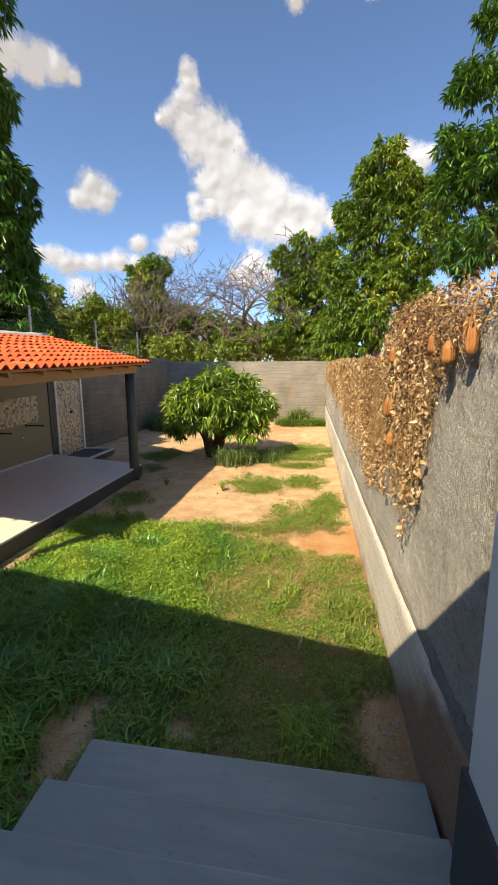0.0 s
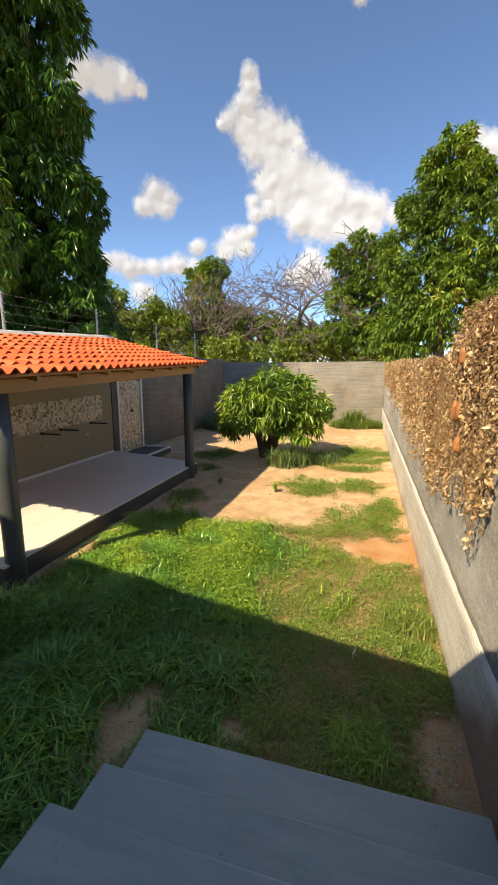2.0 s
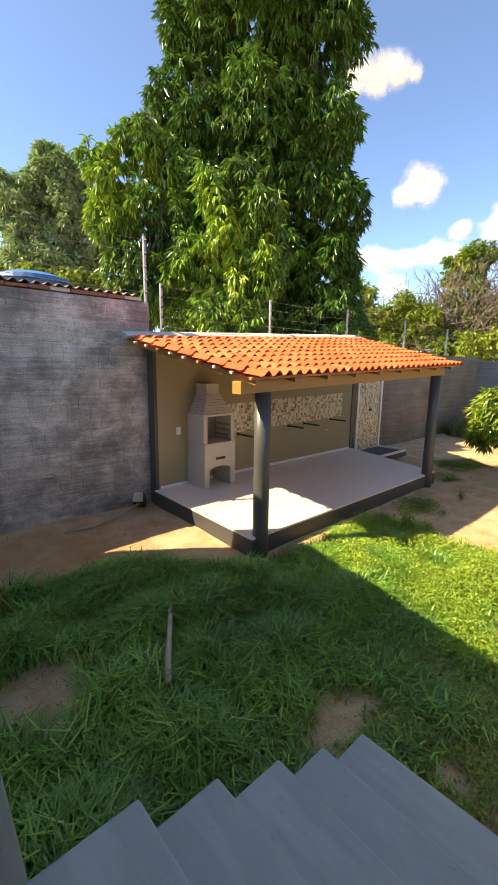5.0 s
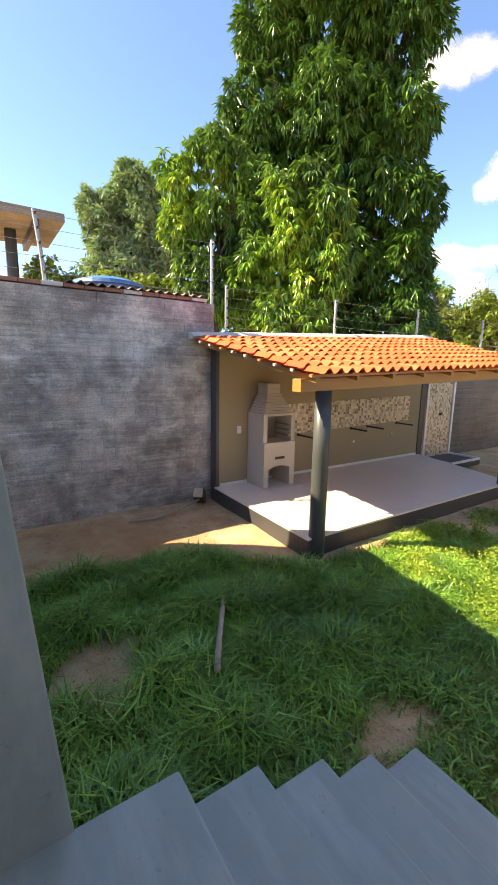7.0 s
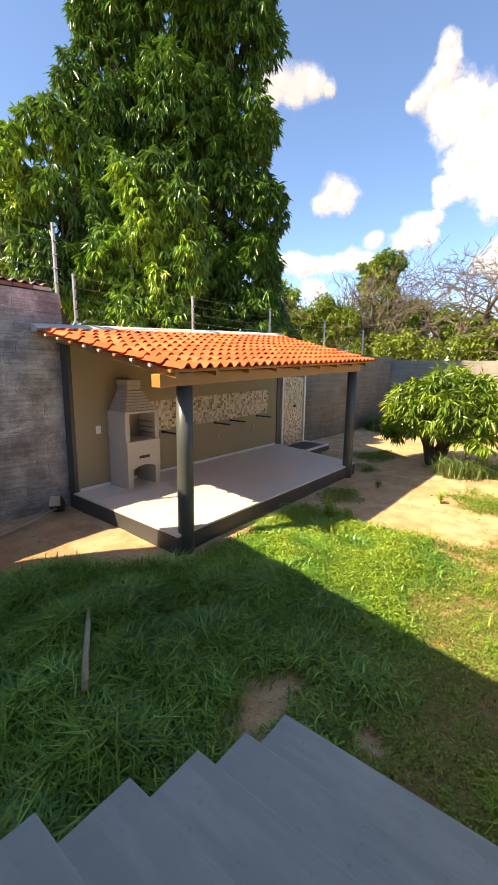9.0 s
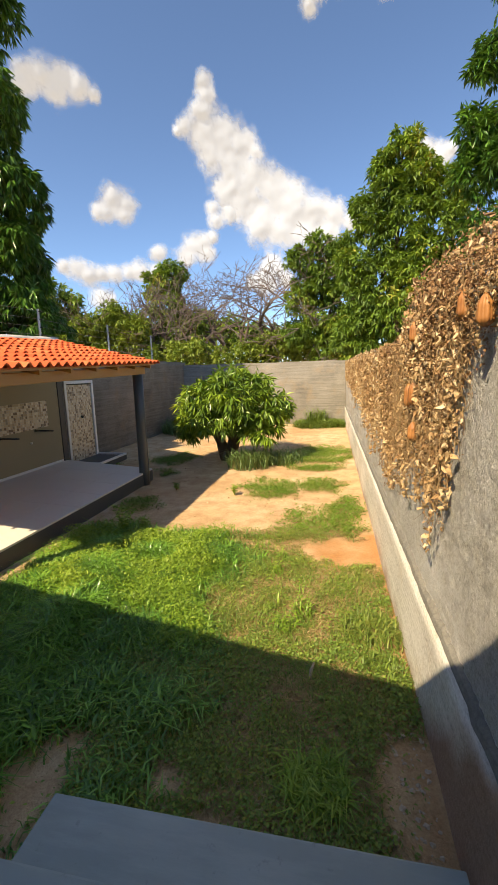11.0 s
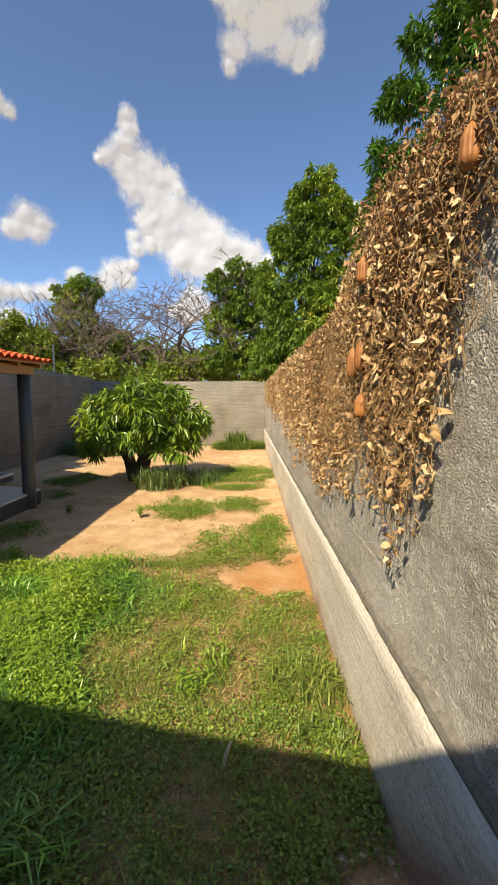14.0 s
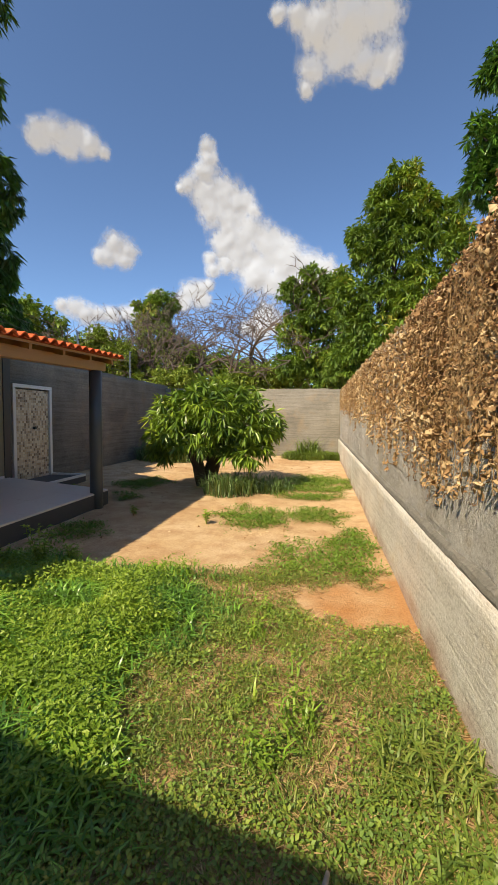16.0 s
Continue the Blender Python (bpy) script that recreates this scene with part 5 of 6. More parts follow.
def grow_grass():
    # long lush grass on the left of the stairs
    p = scatter(115000, -4.2, 0.55, 0.6, 5.8)
    edge = np.array([noise.noise((float(a) * 1.1, float(b) * 1.1, 17.0)) + 0.5 * noise.noise((float(a) * 3.1, float(b) * 3.1, 18.0)) for a, b in p[:, :2]])
    p = p[RNG.random(len(p)) < np.clip((-0.15 - p[:, 0]) / 1.1 + 0.75 * edge, 0, 1)]
    tall = 0.135 - 0.045 * np.clip((p[:, 0] + 1.6) / 1.2, 0, 1) + 0.05 * np.clip((4.2 - p[:, 1]) / 2.5, 0, 1) * (p[:, 0] < -1.0)
    clump = np.array([noise.noise((float(a) * 2.3, float(b) * 2.3, 6.0)) for a, b in p[:, :2]])
    blades(p, tall * (1.12 + 0.9 * clump), 0.0120, 0.95, M_GRASS, "grass", "long lush green grass beside the stairs", "grass")
    # short worn grass towards the wall
    p = scatter(110000, -1.6, 1.18, 2.2, 6.0, 1.2)
    lump = np.array([noise.noise((float(a) * 4.0, float(b) * 4.0, 43.0)) for a, b in p[:, :2]])
    p = p[RNG.random(len(p)) < np.clip(0.65 + 1.2 * lump, 0.12, 1.0)]
    blades(p, np.full(len(p), 0.05), 0.0055, 0.9, M_GRASS_WORN, "short_grass", "short worn grass with bare soil showing", "grass")
    # creeping leafy weeds among it
    p = scatter(190000, -2.6, 1.18, 2.2, 6.2, 0.8)
    lump = np.array([noise.noise((float(a) * 3.2, float(b) * 3.2, 33.0)) + 0.6 * noise.noise((float(a) * 9, float(b) * 9, 34.0)) for a, b in p[:, :2]])
    p = p[RNG.random(len(p)) < np.clip(0.36 + 1.5 * lump + 0.50 * np.clip(3.9 - p[:, 1], 0, 1), 0.04, 1.0)]
    n = len(p)
    p[:, 2] += RNG.uniform(0.01, 0.055, n)
    w = unit(np.stack([RNG.normal(size=n), RNG.normal(size=n), RNG.uniform(-0.1, 0.8, n)], 1))
    ln = RNG.uniform(0.010, 0.027, n)
    v, f = leaf_arrays(p, w, ln, ln * 0.6, 0.15, 0.0)
    tagged(fast_mesh("creeping_weeds", v, f, M_CLOVER), "small-leaved creeping weeds in the lawn", "weeds", "", "stuff")
    # leafy mass at the lawn's far rim
    p = scatter(150000, -2.9, 0.5, 3.5, 6.1, 1.0)
    lump = np.array([noise.noise((float(a) * 1.4, float(b) * 1.4, 23.0)) + 0.5 * noise.noise((float(a) * 4, float(b) * 4, 24.0)) for a, b in p[:, :2]])
    core = np.clip(np.minimum((-0.35 - p[:, 0]) / 0.35, (p[:, 1] - 3.75) / 0.5), -1.5, 1.0)
    p = p[RNG.random(len(p)) < np.clip(0.15 + 0.45 * core + 1.2 * lump, 0.0, 1.0)]
    q = p[RNG.random(len(p)) < 0.30]
    blades(q, np.full(len(q), 0.13), 0.011, 0.9, M_GRASS_SUNNY, "bright_grass", "bright green grass at the lawn's far side", "grass")
    n = len(p)
    p[:, 2] += RNG.uniform(0.02, 0.26, n) * (0.6 + 0.6 * np.array([noise.noise((float(a) * 2.0, float(b) * 2.0, 9.0)) for a, b in p[:, :2]]))
    w = unit(np.stack([RNG.normal(size=n), RNG.normal(size=n), RNG.uniform(0.0, 1.0, n)], 1))
    ln = RNG.uniform(0.018, 0.040, n)
    v, f = leaf_arrays(p, w, ln, ln * 0.42, 0.15, 0.1)
    tagged(fast_mesh("leafy_weeds", v, f, M_CLOVER_BRIGHT), "bright leafy weeds at the lawn's far edge", "weeds", "", "stuff")
    # tufts across the sand
    p = scatter(330000, -5.0, 1.18, 6.0, 17.7, 1.1)
    far = p[p[:, 1] > 15.0]
    blades(far, np.full(len(far), 0.30), 0.012, 0.9, M_TUFT, "grass_tufts", "tall grass at the foot of the far walls", "grass")
    p = p[p[:, 1] <= 15.0]
    n = len(p)
    p[:, 2] += RNG.uniform(0.0, 0.075, n) * (0.6 + 0.7 * np.array([noise.noise((float(a) * 3.0, float(b) * 3.0, 2.0)) for a, b in p[:, :2]]))
    w = unit(np.stack([RNG.normal(size=n), RNG.normal(size=n), RNG.uniform(0.0, 1.2, n)], 1))
    ln = RNG.uniform(0.02, 0.055, n)
    v, f = leaf_arrays(p, w, ln, ln * 0.38, 0.15, 0.1)
    tagged(fast_mesh("weed_patches", v, f, M_WEED), "low leafy weed patches scattered on the sand", "weeds", "", "stuff")
    # straw and dead stalks in the worn part of the lawn
    p = scatter(60000, -1.3, 1.17, 2.3, 6.2, 0.4)
    p = p[RNG.random(len(p)) < 0.3 + 0.4 * np.clip((p[:, 0] + 0.8) / 1.2, 0, 1)]
    p[:, 2] += 0.014
    n = len(p)
    w = unit(np.stack([RNG.normal(size=n), RNG.normal(size=n), RNG.uniform(0.0, 0.35, n)], 1))
    ln = RNG.uniform(0.03, 0.09, n)
    v, f = leaf_arrays(p, w, ln, np.full(n, 0.0045), 0.2, 0.1)
    tagged(fast_mesh("straw", v, f, M_STRAW), "dry straw and dead stalks in the lawn", "straw", "", "stuff")
    # crumbs of weed and straw strewn over the bare patches
    x, y = RNG.uniform(-2.9, 1.12, 9000), RNG.uniform(0.7, 3.4, 9000)
    keep = ~((x > -0.62) & (y < 2.28))
    x, y = x[keep], y[keep]
    n = len(x)
    p = np.stack([x, y, [ground_height(float(q), float(r)) + 0.004 for q, r in zip(x, y)]], 1)
    w = unit(np.stack([RNG.normal(size=n), RNG.normal(size=n), RNG.uniform(0.0, 0.5, n)], 1))
    ln = RNG.uniform(0.010, 0.035, n)
    half = RNG.random(n) < 0.55
    for sel, m, nm, lab in ((half, M_CLOVER, "seedlings", "tiny weeds strewn over bare soil"), (~half, M_STRAW, "chaff", "bits of dry straw on bare soil")):
        v, f = leaf_arrays(p[sel], w[sel], ln[sel], ln[sel] * (0.5 if nm == "seedlings" else 0.15), 0.15, 0.05)
        tagged(fast_mesh(nm, v, f, m), lab, "weeds" if nm == "seedlings" else "straw", "", "stuff")
    # fallen dry leaves on the sand
    p = np.stack([RNG.uniform(-4.8, 1.15, 650), RNG.uniform(5.2, 17.0, 650), np.zeros(650)], 1)
    p = p[~((p[:, 0] < -2.8) & (p[:, 1] < 9.2))]
    p = np.concatenate([p, np.stack([RNG.uniform(-5.4, -4.0, 60), RNG.uniform(0.6, 3.5, 60), np.zeros(60)], 1)])
    p[:, 2] = [ground_height(float(a), float(b)) + 0.006 for a, b in p[:, :2]]
    crumpled(p, RNG.uniform(0.012, 0.030, len(p)), np.tile((0.0, 0.0, 1.5), (len(p), 1)), M_DRY_PALE, "fallen_leaves", None, 0.0)
    tagged(bpy.data.objects["fallen_leaves"], "small fallen dry leaves on the sand", "leaves", "", "stuff")


M_CLOVER_BRIGHT = leaf_material("bright_weed_leaf", [(0.0, (0.120, 0.225, 0.026)), (0.5, (0.235, 0.365, 0.042)), (1.0, (0.420, 0.520, 0.075))], 0.5, 0.3)
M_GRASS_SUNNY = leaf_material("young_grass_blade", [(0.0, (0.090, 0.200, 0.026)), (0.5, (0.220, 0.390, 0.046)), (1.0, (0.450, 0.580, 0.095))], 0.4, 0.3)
M_WEED = leaf_material("green_weed_leaf", [(0.0, (0.087, 0.173, 0.022)), (0.5, (0.155, 0.271, 0.032)), (1.0, (0.248, 0.363, 0.055))], 0.5, 0.3)
M_GRASS_WORN = leaf_material("worn_grass_blade", [(0.0, (0.075, 0.125, 0.024)), (0.4, (0.145, 0.225, 0.036)), (0.70, (0.270, 0.310, 0.062)), (1.0, (0.50, 0.38, 0.17))], 0.5, 0.25)
grow_grass()


def tuft(x, y, n, height, width, spread, material, name, label, lean=0.9):
    a, r = RNG.uniform(0, 2 * math.pi, n), spread * np.sqrt(RNG.random(n))
    z = ground_height(x, y) - 0.005
    p = np.stack([x + r * np.cos(a), y + r * np.sin(a), np.full(n, z)], 1)
    return blades(p, np.full(n, height), width, lean, material, name, label, "plant", "", "stuff")


tuft(0.60, 2.60, 560, 0.12, 0.008, 0.16, M_GRASS_SUNNY, "grass_tuft", "spiky green grass tuft at the foot of the steps")
tuft(0.98, 3.93, 380, 0.12, 0.009, 0.22, M_GRASS_WORN, "grass_tuft", "coarse grass tuft beside the wall")
tuft(1.02, 3.50, 120, 0.10, 0.009, 0.16, M_TUFT, "grass_tuft", "coarse grass tuft beside the wall")
tuft(-1.15, 9.80, 420, 0.46, 0.017, 0.50, M_STRAP, "strap_plant", "grey-green strap-leaved plants under the mango", 0.8)
tuft(-0.55, 10.3, 330, 0.36, 0.015, 0.60, M_STRAP, "strap_plant", "grey-green strap-leaved plants beside the mango", 0.8)
tuft(0.15, 17.1, 260, 0.75, 0.020, 0.45, M_TUFT, "reed_tuft", "tall grass clump against the far wall", 0.45)
tuft(-4.3, 15.4, 1300, 0.60, 0.022, 1.2, M_STRAP, "weed_bank", "dark weeds in the far shaded corner", 0.8)


def tall_weed(x, y, h, n, name="weed", label="leafy upright weed at the edge of the lawn"):
    ob = thing(name, label, "plant", at=(x, y, ground_height(x, y)))
    bm = bmesh.new()
    base, way = [], []
    for k in range(n):
        a = 2.4 * k
        top = Vector((0.30 * h * math.cos(a) * (0.4 + 0.6 * (k % 3) / 2), 0.30 * h * math.sin(a), h * (0.7 + 0.3 * ((k * 7) % 5) / 4)))
        limb(bm, (0, 0, -0.01), top, 0.006, 0.002, 0.1, k, 5)
        for q in range(11):
            u = 0.25 + 0.75 * q / 10
            base.append(tuple(top * u))
            way.append((math.cos(a + q * 2.4), math.sin(a + q * 2.4), 0.25))
    part("stems", bm, M_STEM if h < 0.2 else M_SHRUB, ob)
    base, way = np.array(base), unit(np.array(way))
    ln = RNG.uniform(0.04, 0.075, len(base))
    v, f = leaf_arrays(base, way, ln, ln * 0.5, 0.2, 0.2)
    fast_mesh("leaves", v, f, M_CLOVER_BRIGHT, ob)


tall_weed(-2.02, 5.60, 0.44, 11)
tall_weed(-1.80, 5.75, 0.22, 5)
tall_weed(-0.98, 7.55, 0.20, 4, "weed", "thin dry weed standing on the sand")
tall_weed(-2.1, 7.7, 0.16, 4, "weed", "small weed on the shaded sand")


# ---- dried vine on the right-hand wall ----
def vine_low(y):
    """Height of the vine's ragged lower edge."""
    ys = (1.7, 2.2, 2.5, 2.75, 3.0, 3.25, 3.6, 4.2, 4.8, 5.6, 7.0, 9.0, 12.0, 17.8)
    zs = (2.46, 2.38, 2.20, 1.90, 1.44, 1.22, 1.36, 1.16, 0.98, 1.04, 1.0, 1.15, 1.45, 1.75)
    return float(np.interp(y, ys, zs))


def dry_vine():
    ob = thing("dried_vine", "dried brown climbing vine hanging over the wall", "vine", at=(1.25, 3.0, 2.42))
    off = np.array((1.25, 3.0, 2.42))
    rnd = random.Random(21)
    pts, sizes = [], []
    stems = bmesh.new()
    y = 1.75
    while y < 17.7:
        near = y < 6.0
        low = vine_low(y) + (rnd.expovariate(6.0 if y < 3.4 else 3.6) if rnd.random() < 0.8 else -rnd.uniform(0.0, 0.16))
        swell = 1.0 if y < 3.75 else max(0.0, 1 - (y - 3.75) / 0.7)      # the mass lies thick on the near stretch, thin further on
        top = wall_top(y) - 0.02 + (0.12 if y < 2.5 else 0.18) * swell * rnd.uniform(0.5, 1.0)
        stand = rnd.uniform(0.2, 1.1)
        z, yy = top, y
        line = [Vector((1.30, yy, wall_top(y) + 0.02))]
        while z > low:
            u = (top - z) / max(0.3, top - low)
            thick = 0.025 + (0.014 + 0.085 * swell) * (1 - u) ** 0.7 * (1.0 + 0.5 * noise.noise((yy * 5.0, z * 3.0, 9.0)))
            k = (15 if u < 0.55 else 9 if u < 0.8 else 3) if near else (6 if u < 0.7 else 3)
            if near:      # the leaves hang in bunches, with dark hollows between
                k = int(round(k * max(0.40, min(2.6, (1.6 if y < 2.9 else 1.2 if y < 3.6 else 0.8) + 1.5 * noise.noise((yy * 7.0, z * 3.6, 2.0)) + 0.6 * noise.noise((yy * 19.0, z * 7.0, 5.0))))))
            for _ in range(k):
                pts.append((1.245 - rnd.uniform(0.0, thick) + (rnd.uniform(0, 0.12) if z > wall_top(y) - 0.02 else 0.0), yy + rnd.gauss(0, 0.035 if u < 0.7 else 0.016), z + rnd.gauss(0, 0.025)))
                big = rnd.random() < (0.17 if u < 0.5 else 0.30)
                sizes.append((rnd.uniform(0.019, 0.036) if big else 0.006 + 0.011 * rnd.random()) * (0.52 if y < 2.8 else 0.70 if y < 3.3 else 0.9) * (1.0 if near else 1.4))
            step = rnd.uniform(0.028, 0.050) * (1.0 if near else 1.35)
            z -= step
            yy += rnd.gauss(0, 0.012)
            line.append(Vector((1.235 - thick * min(1.1, stand + rnd.gauss(0, 0.12)), yy + rnd.gauss(0, 0.004), z)))
        if len(line) > 3 and rnd.random() < 0.85:
            tube(stems, [p - Vector(off) for p in line[::2] if p is not None] or line, [rnd.uniform(0.0007, 0.0017)] * len(line[::2]), 4, False)
        y += rnd.uniform(0.018, 0.036) if near else rnd.uniform(0.05, 0.10)
    # single strands that trail below the mass, each with a few leaves
    for k in range(24):
        y0 = 2.75 + 2.4 * (k + rnd.random()) / 24
        z, yy, x, line = vine_low(y0) + 0.35, y0, 1.205, []
        end = vine_low(y0) - rnd.uniform(0.0, 0.30 if y0 < 4.0 else 0.12)
        while z > end:
            line.append(Vector((x, yy, z)) - Vector(off))
            for _ in range(rnd.choice((0, 1, 2, 3))):
                pts.append((x - rnd.uniform(0.0, 0.03), yy + rnd.gauss(0, 0.012), z + rnd.gauss(0, 0.01)))
                sizes.append(rnd.choice((rnd.uniform(0.016, 0.030), rnd.uniform(0.007, 0.013))))
            z -= rnd.uniform(0.025, 0.045)
            yy += rnd.gauss(0, 0.006)
            x = min(1.225, max(1.17, x + rnd.gauss(0, 0.006)))
        tube(stems, line, [rnd.uniform(0.0012, 0.0022)] * len(line), 4, False)
    p, sizes = np.array(pts) - off, np.array(sizes)
    big = sizes > 0.0155
    crumpled(p[big], sizes[big], np.tile((-1.0, -0.25, 0.2), (big.sum(), 1)), M_DRY_PALE, "leaf", ob)["kind"] = "stuff"
    crumpled(p[~big], sizes[~big], np.tile((-1.0, -0.25, 0.2), ((~big).sum(), 1)), M_DRY, "shred", ob)["kind"] = "stuff"
    tagged(part("stem", stems, M_STEM, ob), kind="stuff")
    # loose looping tendrils
    loops = bmesh.new()
    for k in range(320):
        y0, z0 = rnd.uniform(2.0, 4.6), rnd.uniform(1.5, 2.5)
        if z0 < vine_low(y0) + 0.1 or z0 > wall_top(y0):
            continue
        s, t0 = rnd.uniform(0.3, 1.3), rnd.uniform(0, 6)
        q = [Vector((1.17 - 0.03 * math.sin(0.9 * j + t0), y0 + 0.014 * s * math.sin(0.8 * j + t0) + 0.006 * j * (s - 0.7), z0 - 0.034 * j * s + 0.012 * math.cos(1.3 * j + t0))) - Vector(off) for j in range(11)]
        tube(loops, q, [0.0010] * 11, 4, False)
    tagged(part("tendril", loops, M_STEM, ob), kind="stuff")
    # a small patch over the far wall
    pts = np.stack([RNG.uniform(-1.3, 0.3, 420), RNG.uniform(17.72, 17.83, 420), 2.5 - np.abs(RNG.normal(0, 0.28, 420))], 1)
    keep = pts[:, 2] > 1.7
    far = thing("dried_vine", "thin dried vine over the far wall", "vine", at=(-0.5, 17.8, 2.5))
    crumpled(pts[keep] - np.array((-0.5, 17.8, 2.5)), RNG.uniform(0.02, 0.045, keep.sum()), np.tile((0.0, -1.0, 0.2), (keep.sum(), 1)), M_DRY, "leaf", far)["kind"] = "stuff"


dry_vine()


def gourd_material():
    m, t, b = mat("dried_gourd_skin")
    v = coords(t)
    col = ramp(t, noise_tex(t, v, 9.0, 4), [(0.3, (0.23, 0.085, 0.028)), (0.55, (0.40, 0.170, 0.052)), (0.75, (0.54, 0.29, 0.105))])
    t.links.new(col, b.inputs["Base Color"])
    b.inputs["Roughness"].default_value = 0.55
    bump(t, b, noise_tex(t, v, 60.0, 3), 0.25, 0.003)
    return m


M_GOURD = gourd_material()


def gourd(y, z, length, wide, x=1.09, lean=0.0):
    ob = thing("gourd", "dry ribbed orange-brown gourd hanging from the vine", "gourd", "hanging gourds", at=(x, y, z))
    bm = bmesh.new()
    n, rings = 36, 12
    grid = []
    for j in range(rings + 1):
        u = j / rings
        r = wide * min(1.0, 0.16 + (u * 2.6) ** 0.8) * min(1.0, 0.12 + ((1 - u) * 4.2) ** 0.55) * (0.86 + 0.16 * u)
        grid.append([bm.verts.new((r * (1 + 0.07 * math.cos(9 * a)) * math.cos(a) + lean * u, r * (1 + 0.07 * math.cos(9 * a)) * math.sin(a), length * (0.5 - u)))
                     for a in [2 * math.pi * k / n for k in range(n)]])
    for a, b2 in zip(grid, grid[1:]):
        for k in range(n):
            bm.faces.new((a[k], b2[k], b2[(k + 1) % n], a[(k + 1) % n]))
    bm.faces.new(grid[0])
    bm.faces.new(grid[-1][::-1])
    bmesh.ops.recalc_face_normals(bm, faces=bm.faces)
    fruit = part("fruit", bm, M_GOURD, ob, "", True)
    bm = bmesh.new()
    tube(bm, [(0, 0, length * 0.49), (0.01, 0.01, length * 0.5 + 0.05), (0.05, 0.02, length * 0.5 + 0.11)], [0.007, 0.005, 0.004], 6)
    part("stalk", bm, M_STEM, fruit)


for y, z, ln, wd, x in ((2.24, 2.31, 0.19, 0.034, 1.15), (2.32, 2.33, 0.13, 0.032, 1.16), (2.46, 2.245, 0.12, 0.036, 1.13), (2.53, 2.25, 0.12, 0.038, 1.16), (2.86, 2.36, 0.10, 0.028, 1.17), (3.55, 2.27, 0.13, 0.040, 1.10),
                        (3.60, 1.66, 0.13, 0.042, 1.12), (3.62, 1.90, 0.17, 0.042, 1.12), (3.78, 1.88, 0.17, 0.040, 1.12), (3.22, 2.14, 0.12, 0.034, 1.165), (2.70, 2.30, 0.12, 0.036, 1.13)):
    gourd(y, z, ln * 0.95, wd * 0.72, x + 0.046)


# ---- clouds, far off ----
def cloud_material():
    m, t, b = mat("cloud")
    at = t.nodes.new("ShaderNodeAttribute")
    at.attribute_name = "billow"
    v = coords(t)
    wisp = noise_tex(t, v, 0.05, 8, 0.6)
    s = t.nodes.new("ShaderNodeMath")
    s.operation = "MULTIPLY_ADD"
    s.inputs[1].default_value, s.inputs[2].default_value = 0.50, -0.23
    t.links.new(wisp, s.inputs[0])
    a = t.nodes.new("ShaderNodeMath")
    a.operation = "ADD"
    t.links.new(at.outputs["Fac"], a.inputs[0])
    t.links.new(s.outputs[0], a.inputs[1])
    mr = t.nodes.new("ShaderNodeMapRange")
    mr.interpolation_type = "SMOOTHSTEP"
    mr.inputs["From Min"].default_value, mr.inputs["From Max"].default_value = -0.06, 0.60
    t.links.new(a.outputs[0], mr.inputs["Value"])
    dif = t.nodes.new("ShaderNodeBsdfDiffuse")
    dif.inputs["Color"].default_value = (0.32, 0.37, 0.46, 1)
    em = t.nodes.new("ShaderNodeEmission")
    em.inputs["Color"].default_value = (0.80, 0.89, 1.0, 1)
    em.inputs["Strength"].default_value = 0.21
    add = t.nodes.new("ShaderNodeAddShader")
    t.links.new(dif.outputs[0], add.inputs[0])
    t.links.new(em.outputs[0], add.inputs[1])
    tr = t.nodes.new("ShaderNodeBsdfTransparent")
    ms = t.nodes.new("ShaderNodeMixShader")
    t.links.new(mr.outputs[0], ms.inputs[0])
    t.links.new(tr.outputs[0], ms.inputs[1])
    t.links.new(add.outputs[0], ms.inputs[2])
    t.links.new(ms.outputs[0], t.nodes["Material Output"].inputs["Surface"])
    return m


M_CLOUD = cloud_material()


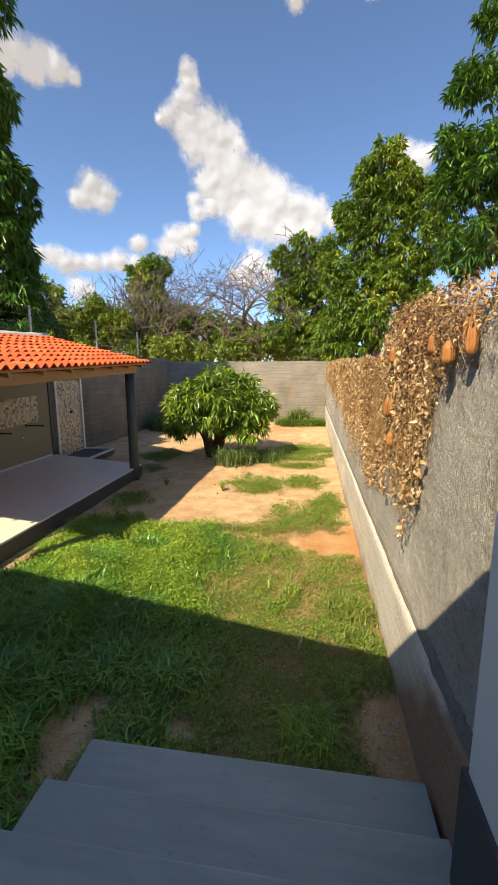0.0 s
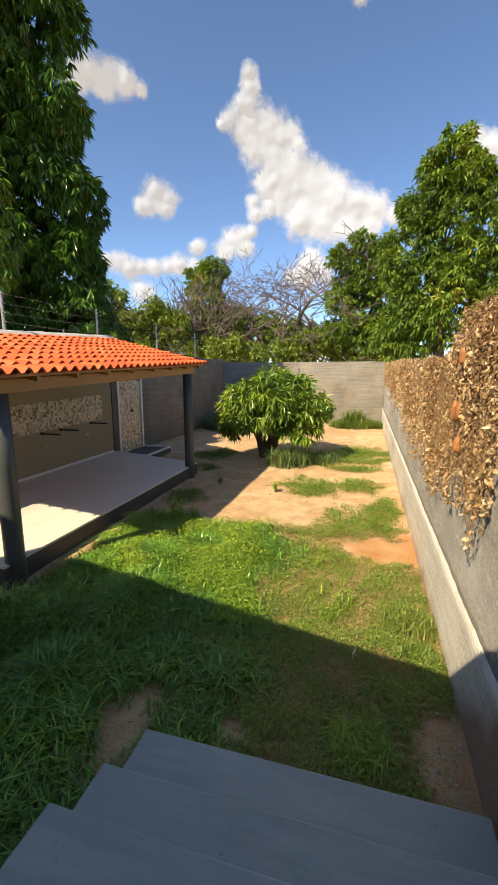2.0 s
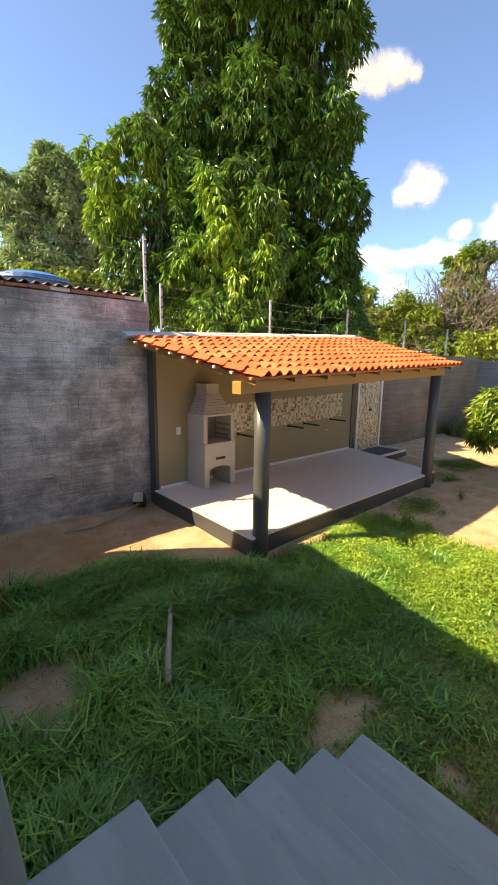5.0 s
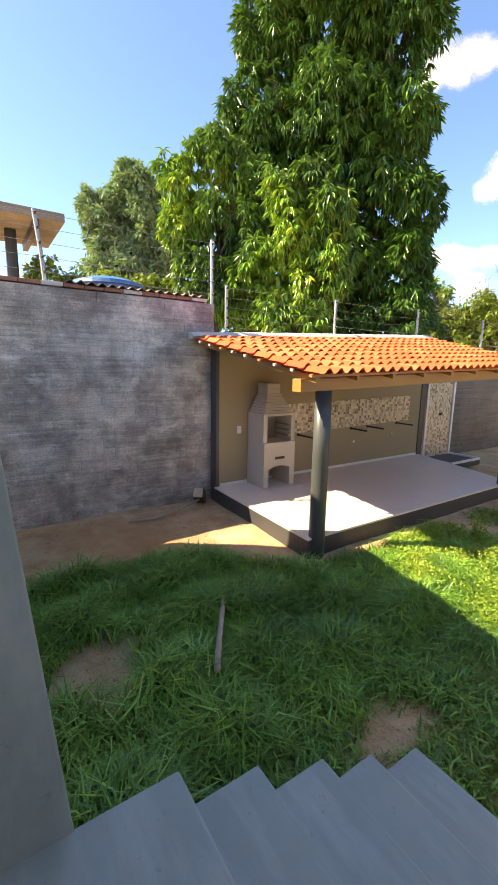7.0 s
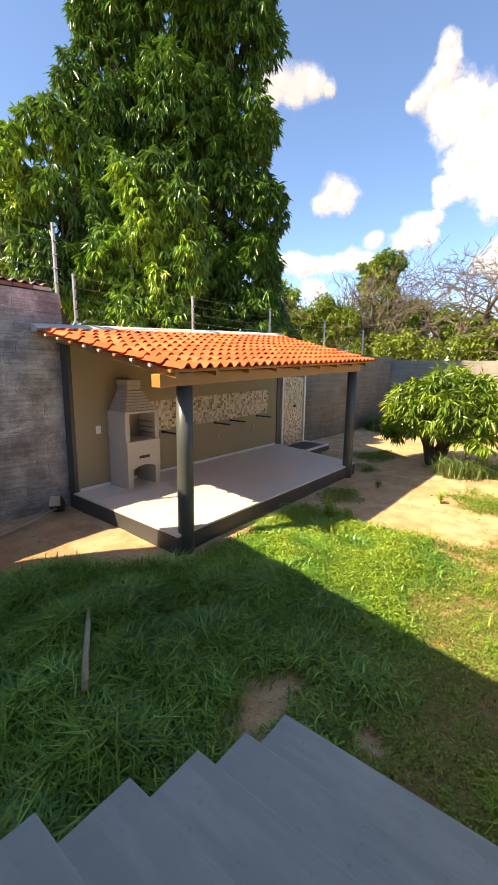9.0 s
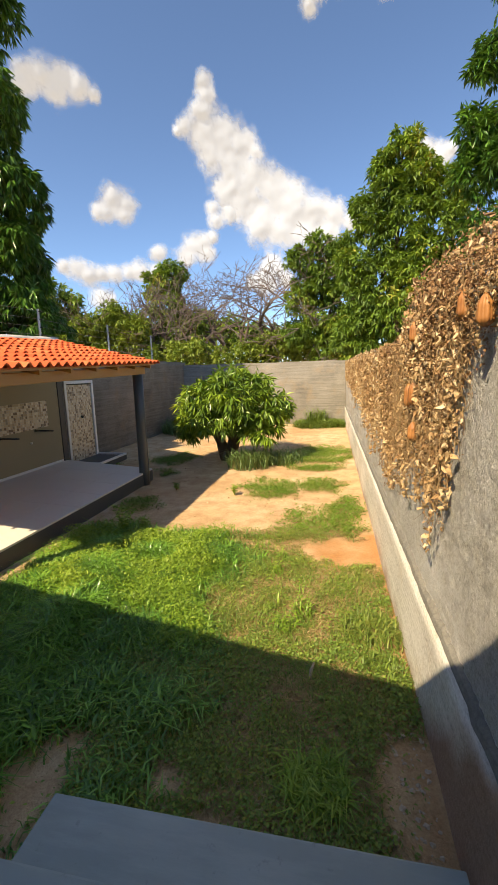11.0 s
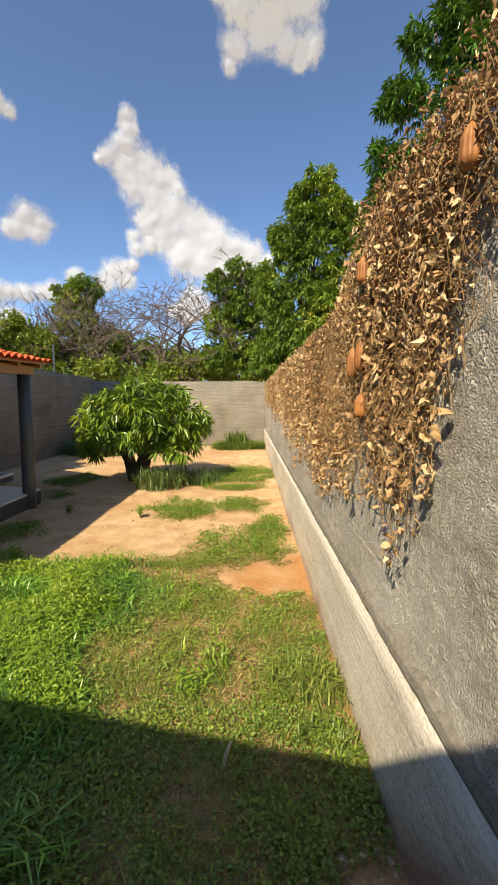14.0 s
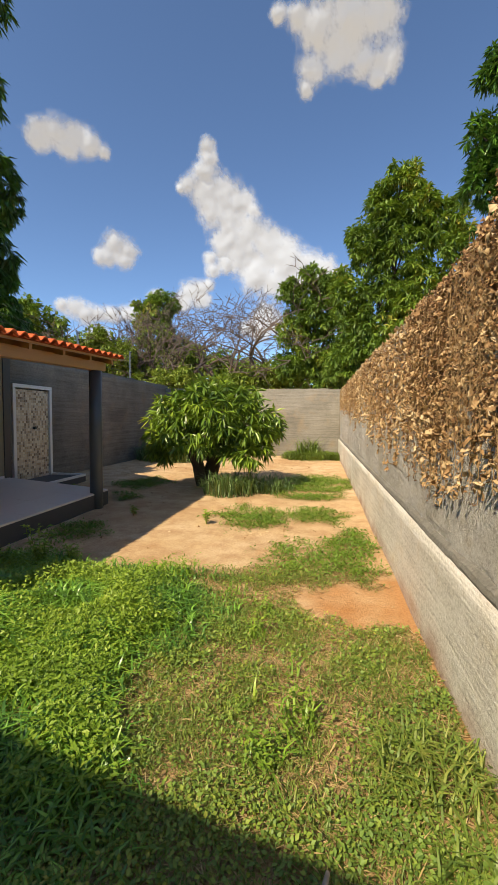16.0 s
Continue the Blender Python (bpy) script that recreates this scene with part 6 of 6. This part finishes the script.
def cloud(label, puffs, dist=900.0, step=0.17):
    """A far cloud: a billowing relief over the puffs (bearing, elevation, radius in degrees)."""
    puffs = np.array(puffs) * np.array((1, 1, 1.3))
    az0, az1 = (puffs[:, 0] - puffs[:, 2] * 1.5).min(), (puffs[:, 0] + puffs[:, 2] * 1.5).max()
    el0, el1 = (puffs[:, 1] - puffs[:, 2] * 1.5).min(), (puffs[:, 1] + puffs[:, 2] * 1.5).max()
    na, ne = int((az1 - az0) / step) + 2, int((el1 - el0) / step) + 2
    dens = np.zeros((ne, na))
    co = np.zeros((ne, na, 3))
    for j in range(ne):
        for i in range(na):
            az, el = az0 + i * step, el0 + j * step
            d = 1.0 - np.hypot((az - puffs[:, 0]) * math.cos(radians(el)), el - puffs[:, 1]) / puffs[:, 2]
            body = np.log(np.exp(6.0 * np.clip(d, -2, 1)).sum()) / 6.0          # puffs flow into one another
            soft = noise.fractal((az * 0.9, el * 0.9, 1.7), 0.9, 2.0, 3)
            e = body - 0.06 + 0.17 * soft + 0.10 * noise.fractal((az * 3.1, el * 3.1, 8.0), 0.8, 2.0, 3)
            dens[j, i] = e
            bulge = math.sqrt(max(0.0, min(1.0, body + 0.1))) * 9.0 + 4.0 * noise.noise((az * 0.42, el * 0.42, 4.0)) + 0.9 * noise.noise((az * 1.1, el * 1.1, 6.0))
            co[j, i] = np.array(VIEW) + (dist - bulge) * np.array((-math.sin(radians(az)) * math.cos(radians(el)), math.cos(radians(az)) * math.cos(radians(el)), math.sin(radians(el))))
    idx = np.arange(ne * na).reshape(ne, na)
    quads = np.stack([idx[:-1, :-1], idx[:-1, 1:], idx[1:, 1:], idx[1:, :-1]], -1).reshape(-1, 4)
    quads = quads[(dens.ravel()[quads] > -0.3).any(1)]
    tris = np.concatenate([quads[:, [0, 2, 1]], quads[:, [0, 3, 2]]])
    c = co.reshape(-1, 3)
    mid = c.mean(0)
    ob = fast_mesh("backdrop", c - mid, tris, M_CLOUD)
    ob.location = mid
    ob.data.polygons.foreach_set("use_smooth", np.ones(len(tris), bool))
    att = ob.data.attributes.new("billow", "FLOAT", "POINT")
    att.data.foreach_set("value", dens.ravel().astype(np.float32))
    return tagged(ob, label, "cloud", "", "structure")


cloud("towering white cumulus cloud", [(15.7, 32.0, 0.9), (15.4, 30.9, 1.1), (16.0, 29.5, 1.3), (18.3, 28.1, 1.0), (19.2, 27.7, 0.5), (16.0, 27.9, 1.9), (13.4, 27.5, 1.9), (11.2, 26.6, 1.7), (9.6, 25.9, 1.0),
      (14.7, 25.8, 2.0), (12.3, 24.3, 2.1), (9.8, 23.3, 2.2), (7.3, 22.3, 2.1), (5.3, 21.0, 2.1), (13.3, 22.1, 1.8), (11.1, 20.7, 2.3), (8.4, 19.6, 2.5), (4.7, 19.2, 2.4), (1.9, 19.7, 1.8),
      (-0.3, 18.8, 1.7), (-2.3, 18.1, 1.2), (3.3, 17.7, 2.2), (6.2, 17.7, 2.2), (0.5, 17.4, 1.6), (9.1, 18.0, 1.7)])
cloud("thin white tail of the tall cloud", [(15.2, 20.4, 0.9), (14.8, 19.0, 1.0), (15.3, 17.1, 0.8), (13.0, 19.8, 1.2)])
cloud("small white cloud", [(34.4, 30.8, 1.4), (32.2, 30.8, 1.4), (30.5, 30.5, 1.3), (32.8, 29.7, 1.2), (28.8, 30.0, 0.7), (36.1, 30.1, 1.5)])
cloud("small white cloud", [(27.5, 20.6, 1.8), (25.9, 20.3, 1.3), (29.3, 19.5, 1.0), (26.3, 19.4, 1.0), (28.5, 19.5, 1.1)])
cloud("row of low white clouds", [(17.7, 16.3, 1.5), (16.3, 15.4, 1.3), (18.8, 15.0, 1.3), (16.4, 16.7, 1.0), (22.4, 15.3, 1.1)])
cloud("row of low white clouds", [(32.4, 13.1, 1.4), (33.9, 13.3, 0.8), (31.1, 12.5, 1.3), (29.6, 12.7, 1.0), (28.0, 12.9, 1.1), (24.8, 13.3, 1.3), (26.3, 13.0, 1.0), (23.0, 13.1, 1.0), (29.6, 9.8, 1.5)])
cloud("low white cloud over the trees", [(7.7, 13.6, 1.7), (8.4, 11.9, 1.7), (5.8, 12.0, 1.2), (10.1, 11.9, 1.1)])
cloud("white cloud behind the trees", [(-10.8, 24.1, 1.1), (-12.4, 23.0, 1.3), (-9.5, 24.6, 0.6), (-11.5, 22.2, 1.3), (-13.6, 23.5, 0.7)])
cloud("large grey-white cloud overhead", [(1.4, 41.3, 1.9), (-3.0, 41.8, 2.7), (-6.7, 41.4, 1.9), (2.0, 38.4, 1.5), (2.7, 36.9, 0.9), (-7.5, 38.1, 1.5), (-4.5, 38.3, 1.3), (-1.6, 39.6, 2.1),
      (-6.4, 36.9, 0.9), (6.6, 42.5, 0.8), (4.0, 42.2, 1.1), (-3.5, 45.5, 3.5)])
